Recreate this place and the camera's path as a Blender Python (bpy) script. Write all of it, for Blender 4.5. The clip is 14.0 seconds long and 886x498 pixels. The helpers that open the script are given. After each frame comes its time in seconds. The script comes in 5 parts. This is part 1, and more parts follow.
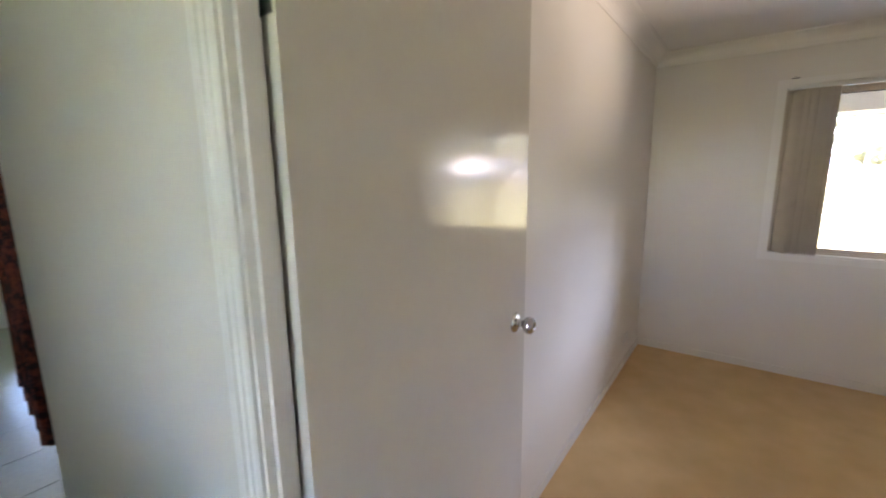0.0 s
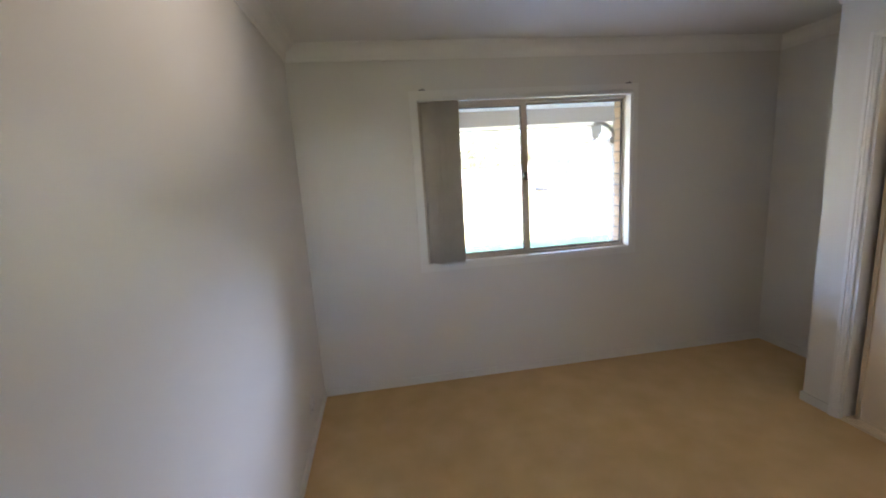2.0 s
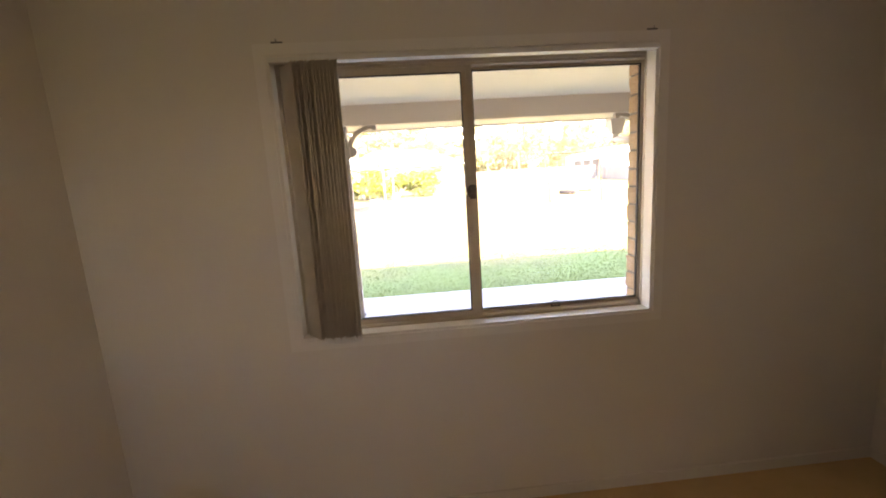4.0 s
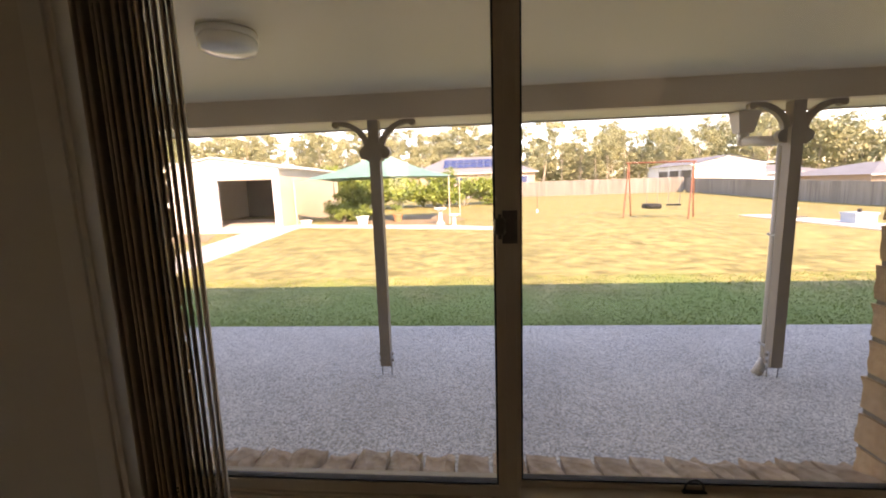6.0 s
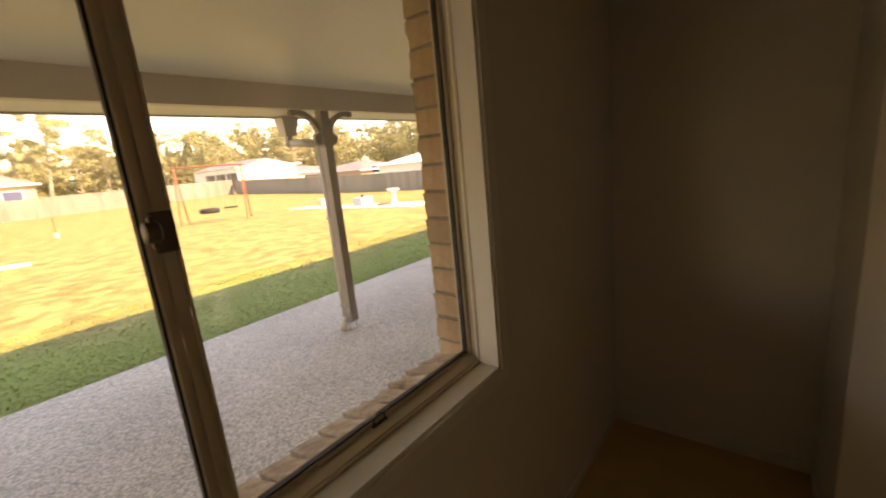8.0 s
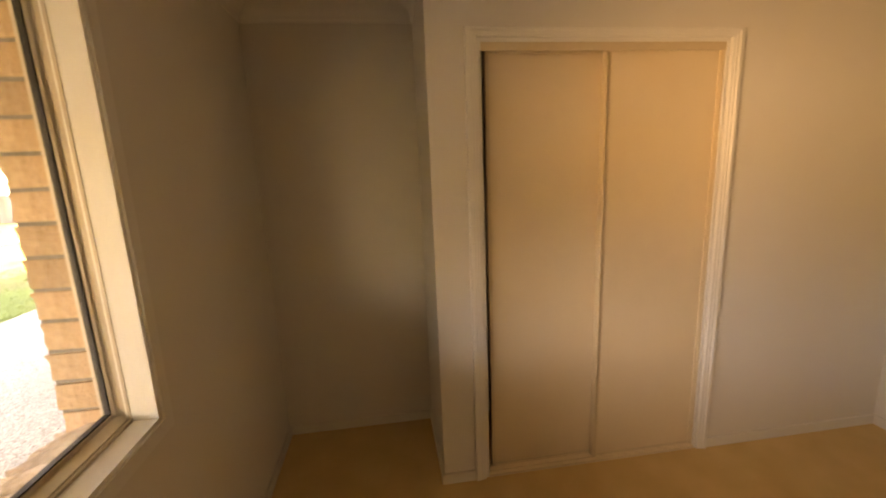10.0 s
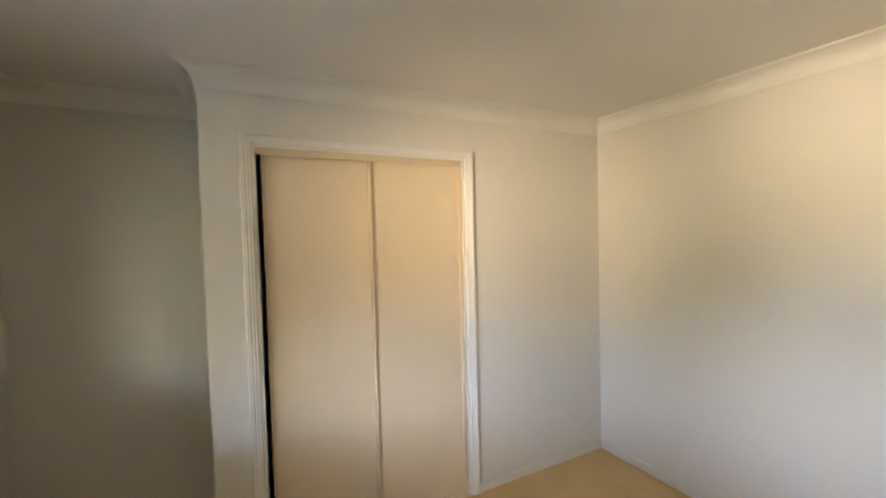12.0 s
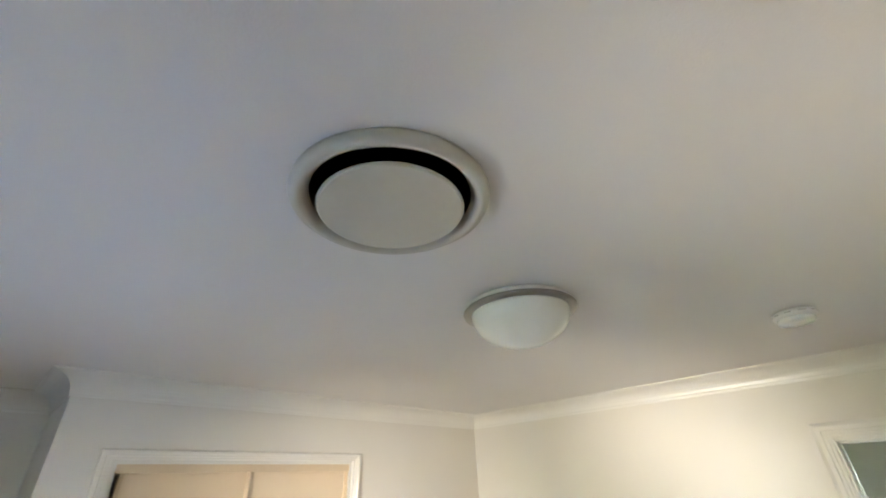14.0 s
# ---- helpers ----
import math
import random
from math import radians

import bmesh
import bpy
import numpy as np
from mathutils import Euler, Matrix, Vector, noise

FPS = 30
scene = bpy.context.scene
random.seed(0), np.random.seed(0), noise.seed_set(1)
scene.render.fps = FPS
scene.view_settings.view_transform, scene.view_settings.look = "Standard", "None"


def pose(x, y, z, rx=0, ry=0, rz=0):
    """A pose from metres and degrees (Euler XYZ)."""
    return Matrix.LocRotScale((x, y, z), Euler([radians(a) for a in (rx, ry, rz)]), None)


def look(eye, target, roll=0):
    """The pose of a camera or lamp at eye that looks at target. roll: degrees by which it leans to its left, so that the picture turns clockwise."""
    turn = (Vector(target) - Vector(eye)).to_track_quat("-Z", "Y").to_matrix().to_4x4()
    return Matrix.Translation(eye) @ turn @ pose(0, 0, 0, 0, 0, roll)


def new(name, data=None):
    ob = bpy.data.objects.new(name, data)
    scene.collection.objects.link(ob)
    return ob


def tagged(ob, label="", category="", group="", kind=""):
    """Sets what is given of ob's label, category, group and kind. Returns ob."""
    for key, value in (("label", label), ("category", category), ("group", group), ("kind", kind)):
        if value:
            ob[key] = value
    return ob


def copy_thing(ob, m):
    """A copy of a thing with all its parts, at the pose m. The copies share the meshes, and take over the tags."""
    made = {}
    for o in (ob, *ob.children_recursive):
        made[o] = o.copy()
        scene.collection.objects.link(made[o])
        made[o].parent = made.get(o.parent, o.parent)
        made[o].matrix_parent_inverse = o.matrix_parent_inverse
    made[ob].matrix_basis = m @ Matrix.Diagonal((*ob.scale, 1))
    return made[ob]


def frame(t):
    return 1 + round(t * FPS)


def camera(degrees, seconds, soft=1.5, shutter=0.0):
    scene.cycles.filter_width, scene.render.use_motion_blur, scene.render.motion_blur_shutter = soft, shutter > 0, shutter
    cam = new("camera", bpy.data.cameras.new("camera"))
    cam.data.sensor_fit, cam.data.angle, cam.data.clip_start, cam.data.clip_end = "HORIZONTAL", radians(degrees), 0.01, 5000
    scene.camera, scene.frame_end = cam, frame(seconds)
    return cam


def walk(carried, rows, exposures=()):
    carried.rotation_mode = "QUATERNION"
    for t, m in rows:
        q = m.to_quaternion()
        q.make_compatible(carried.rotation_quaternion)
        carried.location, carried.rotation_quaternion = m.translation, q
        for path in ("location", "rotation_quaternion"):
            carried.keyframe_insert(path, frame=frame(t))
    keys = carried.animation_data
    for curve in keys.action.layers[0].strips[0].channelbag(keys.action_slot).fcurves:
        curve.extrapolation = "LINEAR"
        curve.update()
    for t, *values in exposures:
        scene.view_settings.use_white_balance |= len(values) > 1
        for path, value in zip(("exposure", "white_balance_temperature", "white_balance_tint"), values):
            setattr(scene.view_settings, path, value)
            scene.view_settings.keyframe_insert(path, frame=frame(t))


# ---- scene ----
cam = camera(94.0, 14.0, soft=1.9, shutter=0.2)
PATH = [
    (0, (0.668, -3.811, 1.504), (-0.495, -2.223, 1.149), -0.8),
    (0.5, (0.526, -3.641, 1.503), (-0.228, -1.817, 1.175), -0.9),
    (1, (0.388, -3.473, 1.546), (0.053, -1.527, 1.234), -2.2),
    (1.5, (0.381, -3.252, 1.558), (0.428, -1.279, 1.231), -3.2),
    (2, (0.517, -2.91, 1.554), (0.8, -0.963, 1.195), -3.7),
    (2.5, (0.661, -2.583, 1.55), (1.093, -0.667, 1.175), -3.7),
    (3, (0.882, -2.301, 1.558), (1.329, -0.388, 1.182), -3.4),
    (3.2, (0.985, -2.194, 1.563), (1.378, -0.27, 1.186), -3.5),
    (5.3, (1.551, -1.012, 1.574), (1.486, 0.964, 1.272), -2.1),
    (5.5, (1.53, -0.906, 1.574), (1.437, 1.069, 1.274), -1.9),
    (6, (1.552, -0.71, 1.574), (1.378, 1.26, 1.275), -1.9),
    (6.5, (1.595, -0.616, 1.576), (1.404, 1.352, 1.275), -1.9),
    (7, (1.543, -0.613, 1.561), (1.827, 1.346, 1.274), -2.6),
    (7.2, (1.493, -0.636, 1.562), (2.106, 1.245, 1.267), -3.5),
    (9.3, (1.326, -0.643, 1.529), (3.249, -0.458, 1.01), -3.5),
    (9.5, (1.302, -0.601, 1.524), (3.238, -0.528, 1.028), -3.0),
    (10, (1.256, -0.666, 1.565), (3.2, -0.926, 1.172), -2.4),
    (10.5, (1.161, -0.792, 1.617), (3.072, -1.289, 1.301), -2.5),
    (11, (0.974, -0.903, 1.611), (2.855, -1.524, 1.339), -2.6),
    (11.5, (0.909, -0.94, 1.619), (2.75, -1.696, 1.419), -2.3),
    (12, (0.891, -0.964, 1.623), (2.663, -1.889, 1.551), -1.5),
    (12.5, (0.875, -0.873, 1.721), (2.544, -1.947, 1.97), -0.8),
    (13, (0.836, -0.702, 1.86), (2.384, -1.823, 2.449), -1.0),
    (13.5, (0.77, -0.624, 1.94), (2.146, -1.781, 2.815), -2.0),
    (13.8, (0.753, -0.644, 1.943), (2.019, -1.849, 2.914), -2.8),
    (14, (0.757, -0.661, 1.934), (1.942, -1.93, 2.926), -2.6),
]
EXPOSURES = [(0.0, 5.5, 7000, 30), (0.6, 5.4, 6700, 27), (1.0, 5.35, 6500, 26), (2.0, 5.2, 6500, 26), (3.2, 5.1, 6600, 27), (5.3, 3.2, 16500, 56), (5.9, 2.7, 11200, 37), (7.2, 2.35, 9700, 31), (9.3, 4.25, 46000, 47), (9.8, 4.55, 38000, 44), (10.4, 5.1, 12500, 31), (10.8, 5.3, 7000, 26), (12.3, 5.4, 8500, 20), (13.2, 5.5, 6500, 18), (13.5, 5.55, 6700, 18), (14.0, 5.72, 6500, 18)]
walk(cam, [(t, look(eye, target, roll)) for t, eye, target, roll in PATH], EXPOSURES)

# ---- light ----
SUN_ELEVATION, SUN_EAST = radians(37), radians(25)
world = bpy.data.worlds.new("world")
scene.world = world
world.use_nodes = True
sky = world.node_tree.nodes.new("ShaderNodeTexSky")
sky.sky_type, sky.sun_disc = "NISHITA", False
sky.air_density, sky.dust_density, sky.ozone_density = 0.8, 0.0, 3.0
sky.sun_elevation, sky.sun_rotation = SUN_ELEVATION, math.pi - SUN_EAST
background = world.node_tree.nodes["Background"]
background.inputs["Strength"].default_value = 0.15
world.node_tree.links.new(sky.outputs["Color"], background.inputs["Color"])
sun_data = bpy.data.lights.new("sun", "SUN")
sun_data.energy, sun_data.angle, sun_data.color = 2.1, radians(0.55), (1.0, 0.94, 0.85)
sun = new("sun", sun_data)
sun_from = Vector((math.sin(SUN_EAST) * math.cos(SUN_ELEVATION), -math.cos(SUN_EAST) * math.cos(SUN_ELEVATION), math.sin(SUN_ELEVATION)))
sun.matrix_world = look(sun_from * 60, (0, 0, 0))


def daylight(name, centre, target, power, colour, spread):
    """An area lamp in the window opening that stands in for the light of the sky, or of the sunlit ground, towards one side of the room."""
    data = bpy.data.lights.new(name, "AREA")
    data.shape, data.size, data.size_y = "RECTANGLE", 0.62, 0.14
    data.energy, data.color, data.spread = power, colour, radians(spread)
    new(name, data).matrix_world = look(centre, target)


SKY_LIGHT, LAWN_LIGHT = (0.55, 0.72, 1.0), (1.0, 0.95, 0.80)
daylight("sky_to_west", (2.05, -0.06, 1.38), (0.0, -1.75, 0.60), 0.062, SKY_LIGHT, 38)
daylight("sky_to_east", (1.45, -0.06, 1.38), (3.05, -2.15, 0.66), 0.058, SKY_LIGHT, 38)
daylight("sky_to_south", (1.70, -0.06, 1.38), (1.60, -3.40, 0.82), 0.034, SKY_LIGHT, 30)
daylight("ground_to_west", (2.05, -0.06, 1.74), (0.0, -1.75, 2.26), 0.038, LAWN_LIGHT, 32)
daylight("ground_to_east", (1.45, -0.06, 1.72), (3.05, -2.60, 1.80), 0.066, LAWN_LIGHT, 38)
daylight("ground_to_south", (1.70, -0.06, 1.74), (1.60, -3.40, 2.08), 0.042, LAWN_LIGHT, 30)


# ---- materials ----
def socket(nodes, links, target, value):
    if isinstance(value, bpy.types.NodeSocket):
        links.new(value, target)
    else:
        target.default_value = value


def surface(name, dark, light, scale=3.0, rough=0.6, metal=0.0, bump=0.0, bump_scale=60.0, fine=0.3, stretch=(1, 1, 1), spread=0.0, island=False, sheen=0.0, contrast=(0.35, 0.65), spec=0.5):
    """Two colours mixed by a broad and a fine noise, with fine relief; spread varies the tone from object to object."""
    m = bpy.data.materials.new(name)
    m.use_nodes = True
    n, l = m.node_tree.nodes, m.node_tree.links
    bsdf = n["Principled BSDF"]
    coord, place = n.new("ShaderNodeTexCoord"), n.new("ShaderNodeMapping")
    place.inputs["Scale"].default_value = stretch
    l.new(coord.outputs["Object"], place.inputs["Vector"])
    broad, small = n.new("ShaderNodeTexNoise"), n.new("ShaderNodeTexNoise")
    broad.inputs["Scale"].default_value, broad.inputs["Detail"].default_value = scale, 4
    small.inputs["Scale"].default_value, small.inputs["Detail"].default_value = bump_scale, 3
    for tex in (broad, small):
        l.new(place.outputs["Vector"], tex.inputs["Vector"])
    ramp = n.new("ShaderNodeMapRange")
    ramp.inputs["From Min"].default_value, ramp.inputs["From Max"].default_value = contrast
    both = n.new("ShaderNodeMix")
    both.inputs["Factor"].default_value = fine
    l.new(broad.outputs["Fac"], both.inputs["A"])
    l.new(small.outputs["Fac"], both.inputs["B"])
    l.new(both.outputs["Result"], ramp.inputs["Value"])
    colour = n.new("ShaderNodeMix")
    colour.data_type = "RGBA"
    colour.inputs["A"].default_value, colour.inputs["B"].default_value = (*dark, 1), (*light, 1)
    l.new(ramp.outputs["Result"], colour.inputs["Factor"])
    last = colour.outputs["Result"]
    if spread:
        if island:
            random_value = n.new("ShaderNodeNewGeometry").outputs["Random Per Island"]
        else:
            random_value = n.new("ShaderNodeObjectInfo").outputs["Random"]
        span = n.new("ShaderNodeMapRange")
        span.inputs["To Min"].default_value, span.inputs["To Max"].default_value = 1 - spread, 1 + spread
        l.new(random_value, span.inputs["Value"])
        tone = n.new("ShaderNodeHueSaturation")
        l.new(span.outputs["Result"], tone.inputs["Value"])
        l.new(last, tone.inputs["Color"])
        last = tone.outputs["Color"]
    l.new(last, bsdf.inputs["Base Color"])
    bsdf.inputs["Roughness"].default_value, bsdf.inputs["Metallic"].default_value = rough, metal
    bsdf.inputs["Specular IOR Level"].default_value = spec
    bsdf.inputs["Sheen Weight"].default_value = sheen
    if bump:
        relief = n.new("ShaderNodeBump")
        relief.inputs["Strength"].default_value, relief.inputs["Distance"].default_value = min(1.0, bump), 0.004 if bump <= 1 else 0.004 * bump
        l.new(small.outputs["Fac"], relief.inputs["Height"])
        l.new(relief.outputs["Normal"], bsdf.inputs["Normal"])
    return m


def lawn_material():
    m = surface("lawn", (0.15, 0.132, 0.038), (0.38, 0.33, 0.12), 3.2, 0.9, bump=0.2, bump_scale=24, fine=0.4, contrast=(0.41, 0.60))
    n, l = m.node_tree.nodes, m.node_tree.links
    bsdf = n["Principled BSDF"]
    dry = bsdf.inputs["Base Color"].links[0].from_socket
    # Green tint near the house stands in for its shade on the lawn.
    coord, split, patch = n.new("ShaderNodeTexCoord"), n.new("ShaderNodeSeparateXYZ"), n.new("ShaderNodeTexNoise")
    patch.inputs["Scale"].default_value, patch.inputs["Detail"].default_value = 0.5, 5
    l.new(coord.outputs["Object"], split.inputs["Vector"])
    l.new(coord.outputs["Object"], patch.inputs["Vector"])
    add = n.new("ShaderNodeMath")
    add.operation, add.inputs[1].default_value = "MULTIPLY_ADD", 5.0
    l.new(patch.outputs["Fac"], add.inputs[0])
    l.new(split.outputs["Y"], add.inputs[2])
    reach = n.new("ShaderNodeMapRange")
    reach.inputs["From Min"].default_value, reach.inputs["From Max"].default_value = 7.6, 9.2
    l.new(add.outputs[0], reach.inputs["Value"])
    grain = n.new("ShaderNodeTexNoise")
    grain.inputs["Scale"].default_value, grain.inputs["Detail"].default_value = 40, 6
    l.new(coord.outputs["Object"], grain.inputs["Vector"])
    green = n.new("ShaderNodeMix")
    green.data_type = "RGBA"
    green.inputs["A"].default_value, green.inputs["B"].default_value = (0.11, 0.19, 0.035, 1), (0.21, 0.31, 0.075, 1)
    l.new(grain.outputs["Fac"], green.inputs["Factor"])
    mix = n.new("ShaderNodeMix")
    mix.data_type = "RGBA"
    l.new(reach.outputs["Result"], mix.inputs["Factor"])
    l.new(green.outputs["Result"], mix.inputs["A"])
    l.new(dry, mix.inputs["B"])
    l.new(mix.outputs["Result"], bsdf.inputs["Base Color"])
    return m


def aggregate_material():
    """Exposed-aggregate concrete: small pebbles of several greys in pale cement."""
    m = surface("exposed_aggregate", (0.45, 0.425, 0.385), (0.57, 0.54, 0.49), 1.2, 0.75, bump=0.0)
    n, l = m.node_tree.nodes, m.node_tree.links
    bsdf = n["Principled BSDF"]
    base = bsdf.inputs["Base Color"].links[0].from_socket
    coord, cells = n.new("ShaderNodeTexCoord"), n.new("ShaderNodeTexVoronoi")
    cells.inputs["Scale"].default_value = 95
    l.new(coord.outputs["Object"], cells.inputs["Vector"])
    tone = n.new("ShaderNodeSeparateColor")
    l.new(cells.outputs["Color"], tone.inputs["Color"])
    shade = n.new("ShaderNodeMapRange")
    shade.inputs["To Min"].default_value, shade.inputs["To Max"].default_value = 0.45, 1.55
    l.new(tone.outputs["Red"], shade.inputs["Value"])
    hue = n.new("ShaderNodeHueSaturation")
    l.new(shade.outputs["Result"], hue.inputs["Value"])
    l.new(base, hue.inputs["Color"])
    l.new(hue.outputs["Color"], bsdf.inputs["Base Color"])
    relief = n.new("ShaderNodeBump")
    relief.invert = True
    relief.inputs["Strength"].default_value, relief.inputs["Distance"].default_value = 0.8, 0.006
    l.new(cells.outputs["Distance"], relief.inputs["Height"])
    l.new(relief.outputs["Normal"], bsdf.inputs["Normal"])
    return m


def glass_material():
    m = bpy.data.materials.new("window_glass")
    m.use_nodes = True
    n, l = m.node_tree.nodes, m.node_tree.links
    n.remove(n["Principled BSDF"])
    clear, shine, mix, edge = n.new("ShaderNodeBsdfTransparent"), n.new("ShaderNodeBsdfGlossy"), n.new("ShaderNodeMixShader"), n.new("ShaderNodeLayerWeight")
    clear.inputs["Color"].default_value = (0.98, 0.985, 0.98, 1)
    shine.inputs["Roughness"].default_value = 0.02
    power = n.new("ShaderNodeMath")
    power.operation, power.inputs[1].default_value = "POWER", 5.0
    span = n.new("ShaderNodeMapRange")
    span.inputs["To Min"].default_value, span.inputs["To Max"].default_value = 0.03, 0.7
    l.new(edge.outputs["Facing"], power.inputs[0])
    l.new(power.outputs[0], span.inputs["Value"])
    l.new(span.outputs["Result"], mix.inputs["Fac"])
    l.new(clear.outputs["BSDF"], mix.inputs[1])
    l.new(shine.outputs["BSDF"], mix.inputs[2])
    dust, film, smear, coord, amount = n.new("ShaderNodeBsdfTranslucent"), n.new("ShaderNodeMixShader"), n.new("ShaderNodeTexNoise"), n.new("ShaderNodeTexCoord"), n.new("ShaderNodeMapRange")
    dust.inputs["Color"].default_value = (0.9, 0.88, 0.84, 1)
    smear.inputs["Scale"].default_value, smear.inputs["Detail"].default_value = 3.5, 5
    amount.inputs["From Min"].default_value, amount.inputs["From Max"].default_value = 0.35, 0.7
    amount.inputs["To Min"].default_value, amount.inputs["To Max"].default_value = 0.012, 0.05
    l.new(coord.outputs["Object"], smear.inputs["Vector"])
    l.new(smear.outputs["Fac"], amount.inputs["Value"])
    l.new(amount.outputs["Result"], film.inputs["Fac"])
    l.new(mix.outputs["Shader"], film.inputs[1])
    l.new(dust.outputs["BSDF"], film.inputs[2])
    l.new(film.outputs["Shader"], n["Material Output"].inputs["Surface"])
    return m


def tile_material():
    """Pale floor tiles with recessed grout, 0.4 m square."""
    m = surface("floor_tile", (0.50, 0.46, 0.41), (0.58, 0.54, 0.48), 2.0, 0.25, bump=0.1, bump_scale=30)
    return m


PAINT = surface("wall_paint", (0.735, 0.695, 0.625), (0.77, 0.73, 0.66), 0.7, 0.35, bump=0.12, bump_scale=180, fine=0.15)
GLOSS = surface("gloss_paint", (0.70, 0.66, 0.58), (0.74, 0.70, 0.62), 0.9, 0.11, bump=0.02, bump_scale=25, fine=0.2, spec=0.42)
TRIM = surface("trim_paint", (0.79, 0.76, 0.70), (0.83, 0.80, 0.74), 1.5, 0.3, bump=0.08, bump_scale=120, fine=0.2)
CEILING = surface("ceiling_paint", (0.77, 0.74, 0.70), (0.81, 0.78, 0.74), 0.8, 0.7, bump=0.12, bump_scale=220, fine=0.15)
CARPET = surface("carpet", (0.66, 0.415, 0.175), (0.78, 0.515, 0.24), 5.0, 0.95, bump=1.0, bump_scale=230, fine=0.38, sheen=0.15, contrast=(0.34, 0.66))
CREAM = surface("closet_panel", (0.77, 0.615, 0.43), (0.82, 0.66, 0.47), 1.5, 0.33, bump=0.06, bump_scale=90, fine=0.2)
STILE = surface("closet_stile", (0.66, 0.52, 0.35), (0.72, 0.575, 0.395), 3, 0.3, metal=0.0)
ALUMINIUM = surface("window_aluminium", (0.52, 0.43, 0.33), (0.57, 0.48, 0.37), 4, 0.38, metal=0.12, bump=0.05)
RUBBER = surface("black_rubber", (0.012, 0.012, 0.012), (0.02, 0.019, 0.018), 5, 0.7)
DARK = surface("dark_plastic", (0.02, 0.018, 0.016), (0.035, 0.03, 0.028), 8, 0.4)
LATCH = surface("brown_lock_enamel", (0.085, 0.066, 0.052), (0.12, 0.095, 0.075), 8, 0.35)
STEEL = surface("satin_steel", (0.55, 0.53, 0.51), (0.64, 0.62, 0.60), 12, 0.2, metal=1.0)
BRASSY = surface("dark_hinge_steel", (0.16, 0.15, 0.14), (0.24, 0.23, 0.22), 14, 0.35, metal=0.9)
FABRIC = surface("blind_fabric", (0.60, 0.52, 0.42), (0.67, 0.585, 0.475), 9, 0.85, bump=0.5, bump_scale=350, fine=0.4)
WHITE = surface("white_plastic", (0.74, 0.73, 0.70), (0.80, 0.79, 0.76), 6, 0.35)
GREYWHITE = surface("vent_enamel", (0.54, 0.505, 0.42), (0.58, 0.545, 0.46), 5, 0.4)
OPAL = surface("opal_glass", (0.78, 0.78, 0.73), (0.82, 0.82, 0.78), 3, 0.12)
RING = surface("lamp_ring", (0.25, 0.23, 0.20), (0.31, 0.29, 0.25), 9, 0.35, metal=0.5)
CLOTH = surface("patterned_cloth", (0.035, 0.008, 0.006), (0.20, 0.045, 0.025), 26, 0.9, bump=0.6, bump_scale=90, fine=0.35, contrast=(0.45, 0.58))
TILE = tile_material()
BRICK = surface("brick", (0.40, 0.235, 0.135), (0.58, 0.385, 0.235), 9, 0.9, bump=1.0, bump_scale=70, fine=0.4, spread=0.16)
SILL_BRICK = surface("sill_brick", (0.30, 0.19, 0.13), (0.60, 0.44, 0.33), 22, 0.9, bump=1.0, bump_scale=70, fine=0.35, spread=0.14)
MORTAR = surface("mortar", (0.17, 0.145, 0.12), (0.24, 0.205, 0.17), 12, 0.95, bump=0.6, bump_scale=120)
GLASS = glass_material()
SLAB = aggregate_material()
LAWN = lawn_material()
SOFFIT = surface("verandah_lining", (0.76, 0.66, 0.49), (0.80, 0.70, 0.53), 0.9, 0.5, bump=0.05)
BEAM = surface("beam_paint", (0.58, 0.465, 0.35), (0.64, 0.52, 0.40), 2.5, 0.5, bump=0.2, bump_scale=40, stretch=(0.3, 1, 3))
POST = surface("post_paint", (0.27, 0.21, 0.165), (0.33, 0.26, 0.20), 6, 0.5, bump=0.2, bump_scale=50, stretch=(1, 1, 0.2))
PIPE = surface("downpipe_paint", (0.52, 0.45, 0.37), (0.58, 0.50, 0.42), 4, 0.45)
GALV = surface("galvanised_steel", (0.36, 0.36, 0.36), (0.46, 0.46, 0.46), 30, 0.5, metal=0.85)
CONCRETE = surface("pale_concrete", (0.55, 0.51, 0.45), (0.66, 0.62, 0.56), 1.5, 0.85, bump=0.4, bump_scale=40)
SHED_WALL = surface("shed_cladding", (0.56, 0.48, 0.37), (0.62, 0.54, 0.42), 1.2, 0.5)
SHED_ROOF = surface("white_roof_sheet", (0.62, 0.61, 0.585), (0.68, 0.67, 0.645), 0.8, 0.4)
SHED_DARK = surface("shed_interior", (0.10, 0.085, 0.07), (0.16, 0.14, 0.115), 1.5, 0.9)
SAIL = surface("green_shade_cloth", (0.10, 0.235, 0.20), (0.14, 0.295, 0.25), 2.0, 0.8, bump=0.3, bump_scale=90)
RUST = surface("red_brown_pipe", (0.23, 0.075, 0.04), (0.33, 0.125, 0.07), 9, 0.6)
PALING = surface("weathered_paling", (0.19, 0.17, 0.145), (0.30, 0.27, 0.235), 3, 0.9, bump=0.5, bump_scale=30, stretch=(1, 1, 0.15), spread=0.22, island=True)
GREY_ROOF = surface("grey_roof", (0.17, 0.175, 0.185), (0.23, 0.235, 0.245), 1.2, 0.6, bump=0.4, bump_scale=4)
SOLAR = surface("solar_panel", (0.025, 0.045, 0.13), (0.05, 0.08, 0.20), 3, 0.15)
HOUSE_BRICK = surface("far_brick", (0.40, 0.29, 0.22), (0.50, 0.38, 0.30), 2, 0.9)
HOUSE_WHITE = surface("far_render", (0.72, 0.70, 0.66), (0.79, 0.77, 0.73), 1.0, 0.7)
